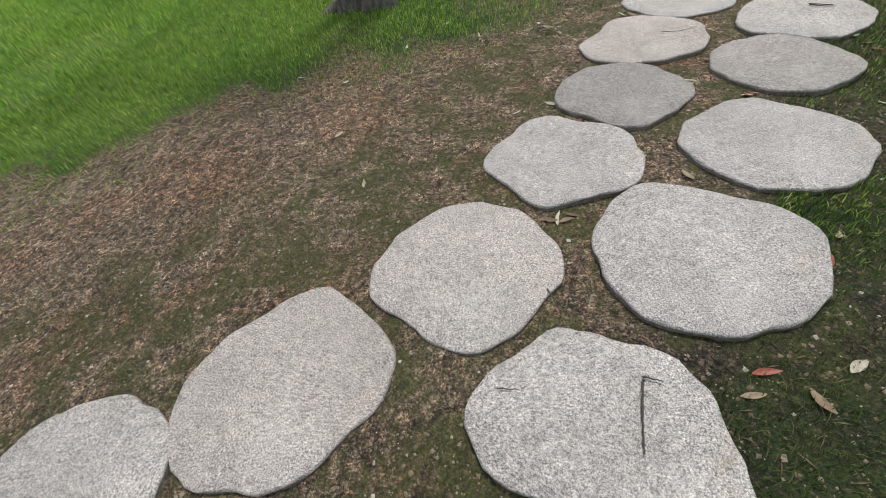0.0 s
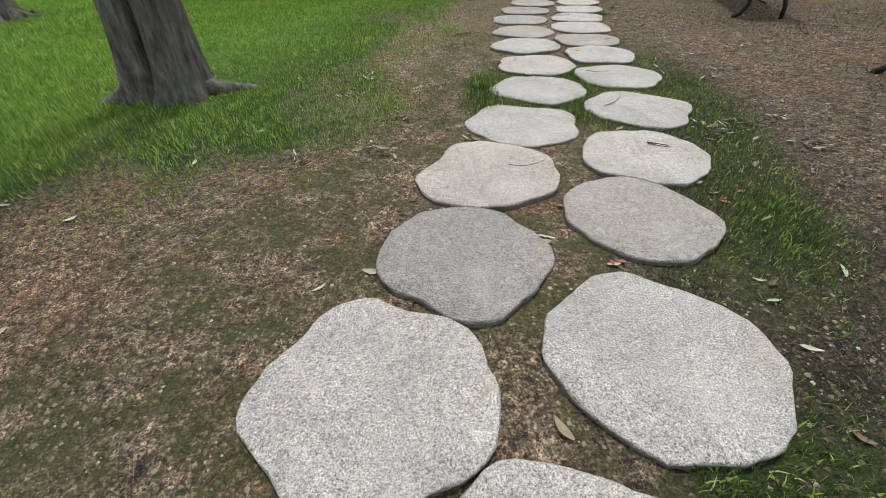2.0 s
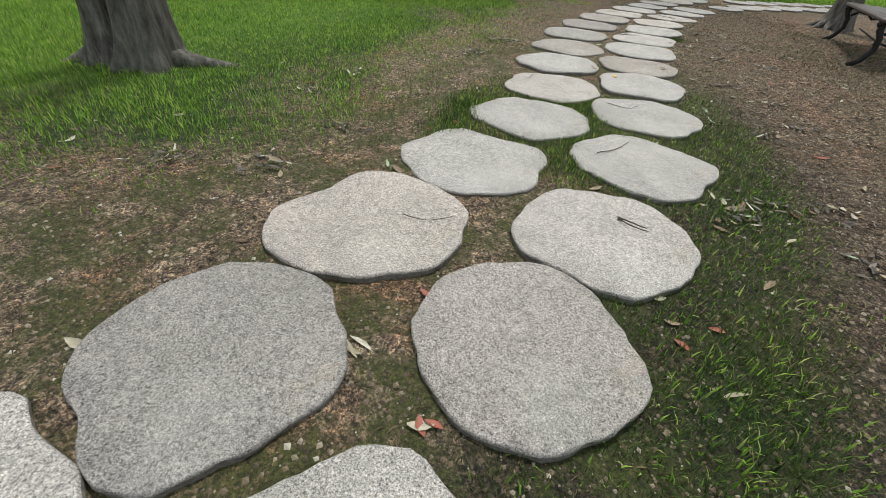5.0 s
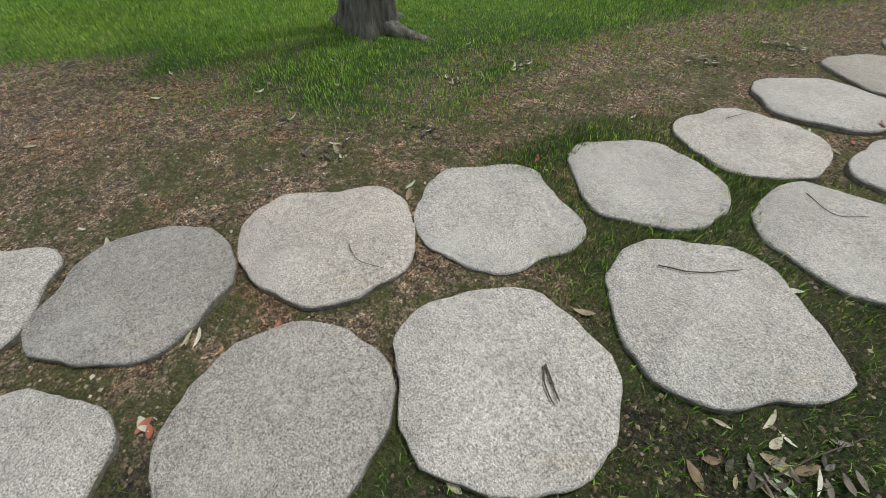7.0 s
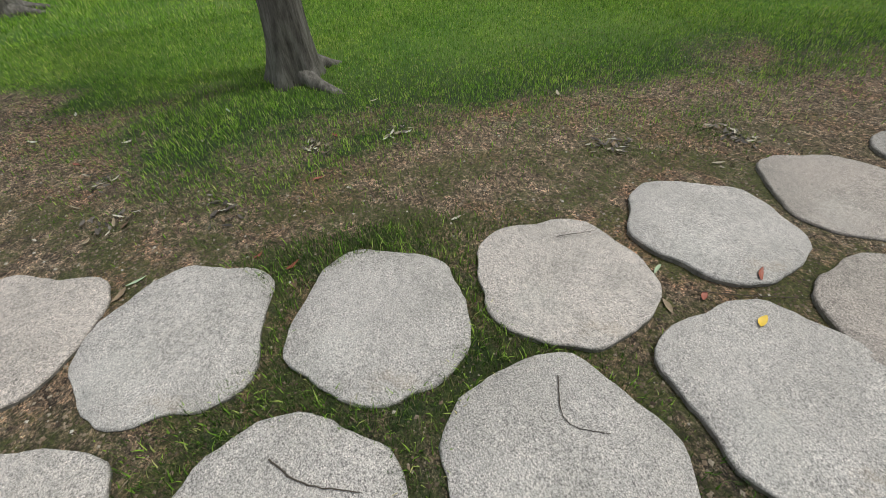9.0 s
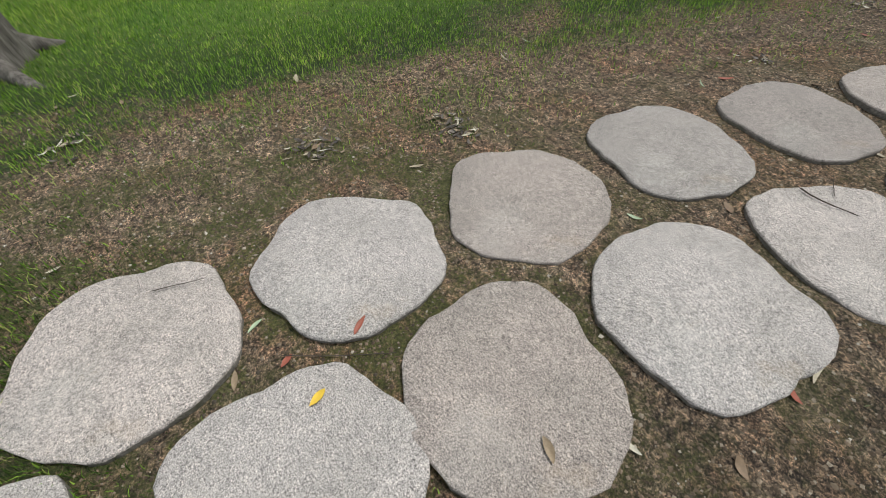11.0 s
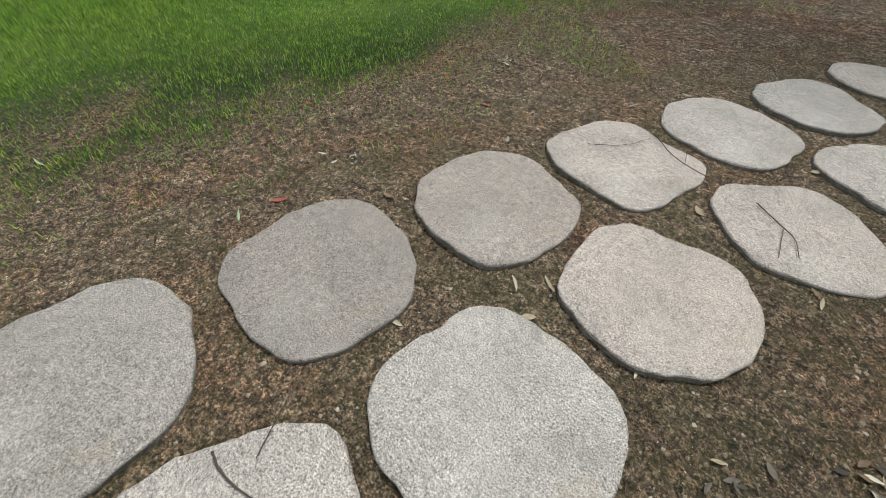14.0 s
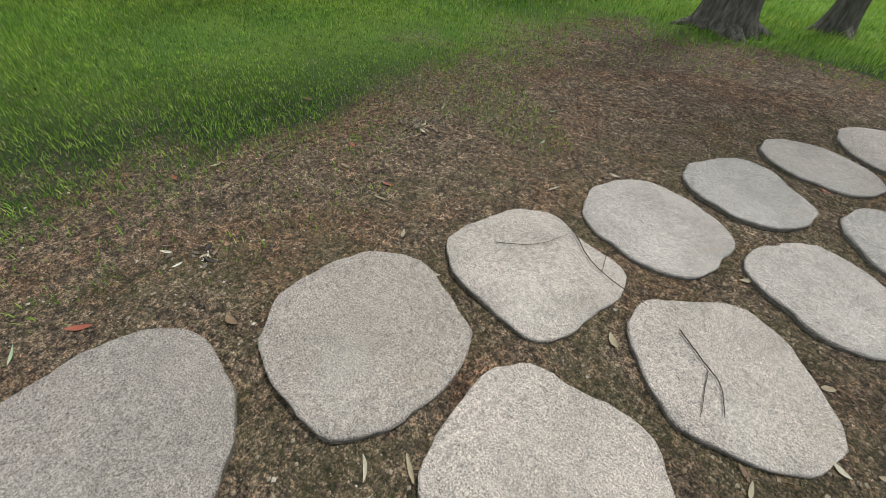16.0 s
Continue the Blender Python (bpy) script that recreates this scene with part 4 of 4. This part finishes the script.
fallen_leaf(0.30, 0.77, "D", 22)
fallen_leaf(1.59, 0.92, "D", 23)
fallen_leaf(1.72, 0.87, "P", 24)
fallen_leaf(2.84, 5.31, "D", 25)
fallen_leaf(3.18, 6.00, "R", 26)
fallen_leaf(3.19, 6.12, "P", 27)
fallen_leaf(3.18, 5.69, "D", 28)
fallen_leaf(3.84, 7.27, "G", 29)
fallen_leaf(3.67, 6.92, "R", 30)
fallen_leaf(3.34, 6.38, "D", 31)
fallen_leaf(3.16, 8.02, "P", 32)
fallen_leaf(3.27, 8.09, "P", 33)
fallen_leaf(3.27, 7.91, "D", 34)
fallen_leaf(4.14, 8.61, "P", 35)
fallen_leaf(4.12, 8.66, "D", 36)
fallen_leaf(3.07, 9.73, "P", 37)
fallen_leaf(2.37, 9.05, "P", 38)
fallen_leaf(2.63, 8.90, "P", 39)
fallen_leaf(2.42, 8.12, "D", 40)
fallen_leaf(1.97, 7.62, "G", 41)
fallen_leaf(2.13, 4.84, "R", 42)
fallen_leaf(2.18, 5.09, "R", 43)
fallen_leaf(1.13, 3.48, "R", 44)
fallen_leaf(0.34, 1.69, "D", 45)
fallen_leaf(1.04, 1.80, "P", 46)
fallen_leaf(1.26, 1.62, "R", 47)
fallen_leaf(1.75, 1.49, "D", 48)
fallen_leaf(2.33, 2.66, "D", 49)
fallen_leaf(2.46, 2.84, "D", 50)
fallen_leaf(2.51, 2.88, "D", 51)
fallen_leaf(1.06, 1.83, "P", 52)
fallen_twig(0.004, (0.52, 0.11), (0.50, 0.01), (0.49, -0.08))
fallen_twig(0.003, (0.52, 0.12), (0.57, 0.11))
fallen_twig(0.002, (1.04, 2.43), (1.14, 2.40), (1.24, 2.46))
fallen_twig(0.003, (1.89, 2.59), (1.94, 2.54), (1.99, 2.52))
fallen_twig(0.002, (1.90, 2.59), (1.95, 2.57))
fallen_twig(0.003, (1.91, 3.23), (2.02, 3.29), (2.12, 3.43))
fallen_twig(0.002, (1.59, 4.56), (1.65, 4.73))
fallen_twig(0.002, (3.02, 9.09), (3.19, 9.19), (3.28, 9.36))
fallen_twig(0.003, (3.29, 9.42), (3.45, 9.22), (3.71, 9.14))
fallen_twig(0.002, (3.50, 9.21), (3.48, 9.34))
fallen_twig(0.004, (3.38, 8.76), (3.47, 8.71))
fallen_twig(0.003, (3.85, 9.09), (3.96, 8.98), (4.02, 8.93), (4.04, 8.80))
fallen_twig(0.002, (3.97, 8.96), (3.97, 8.75))
fallen_twig(0.004, (2.78, 6.98), (2.86, 6.96), (3.00, 6.98))
fallen_twig(0.002, (2.89, 7.04), (2.82, 7.22))
fallen_twig(0.004, (2.43, 2.71), (2.48, 2.86), (2.59, 3.10))
fallen_twig(0.003, (0.28, 0.41), (0.31, 0.34))
fallen_twig(0.002, (0.13, 0.06), (0.19, 0.06))
fallen_twig(0.002, (-1.50, 0.42), (-1.42, 0.26))
fallen_twig(0.004, (1.89, 2.60), (1.99, 2.54))
fallen_twig(0.002, (2.10, 4.83), (2.20, 4.95), (2.33, 5.14))
fallen_twig(0.002, (2.11, 8.67), (2.30, 8.33))
fallen_twig(0.002, (2.12, 4.11), (2.25, 4.01), (2.34, 4.12))
leaf_pile(2.06, 9.80, 740)
leaf_pile(2.00, 8.27, 370)
leaf_pile(1.10, 5.38, 540)
leaf_pile(1.09, 5.48, 900)
leaf_pile(1.35, 6.10, 1110)
leaf_pile(2.08, 9.88, 825)
leaf_pile(3.46, 6.62, 11)
leaf_pile(2.49, 2.77, 14)
leaf_pile(2.62, 2.92, 15)
leaf_pile(2.64, 5.18, 1560)
srng = random.Random(5)
for k in range(230):
    i = srng.randrange(3, 19)
    a, b = LINE[i], LINE[i + 1]
    u, s = srng.random(), srng.choice((srng.uniform(0.6, 2.4), srng.uniform(0.6, 2.2), srng.uniform(-2.6, -0.6), srng.uniform(-0.6, 0.6)))
    d = (b - a) / np.linalg.norm(b - a)
    x, y = a[0] + (b[0] - a[0]) * u + d[1] * s, a[1] + (b[1] - a[1]) * u - d[0] * s
    if rest(x, y)[1] == "a granite stone":
        continue
    fallen_leaf(round(float(x), 3), round(float(y), 3), srng.choice("DDPPRG"), 100 + k)
for k in range(22):
    i = srng.randrange(4, 15)
    a, b = LINE[i], LINE[i + 1]
    u, s = srng.random(), srng.choice((srng.uniform(0.75, 1.6), srng.uniform(0.9, 2.4), srng.uniform(-1.9, -1.0)))
    d = (b - a) / np.linalg.norm(b - a)
    leaf_pile(round(float(a[0] + (b[0] - a[0]) * u + d[1] * s), 3), round(float(a[1] + (b[1] - a[1]) * u - d[0] * s), 3), 900 + k)
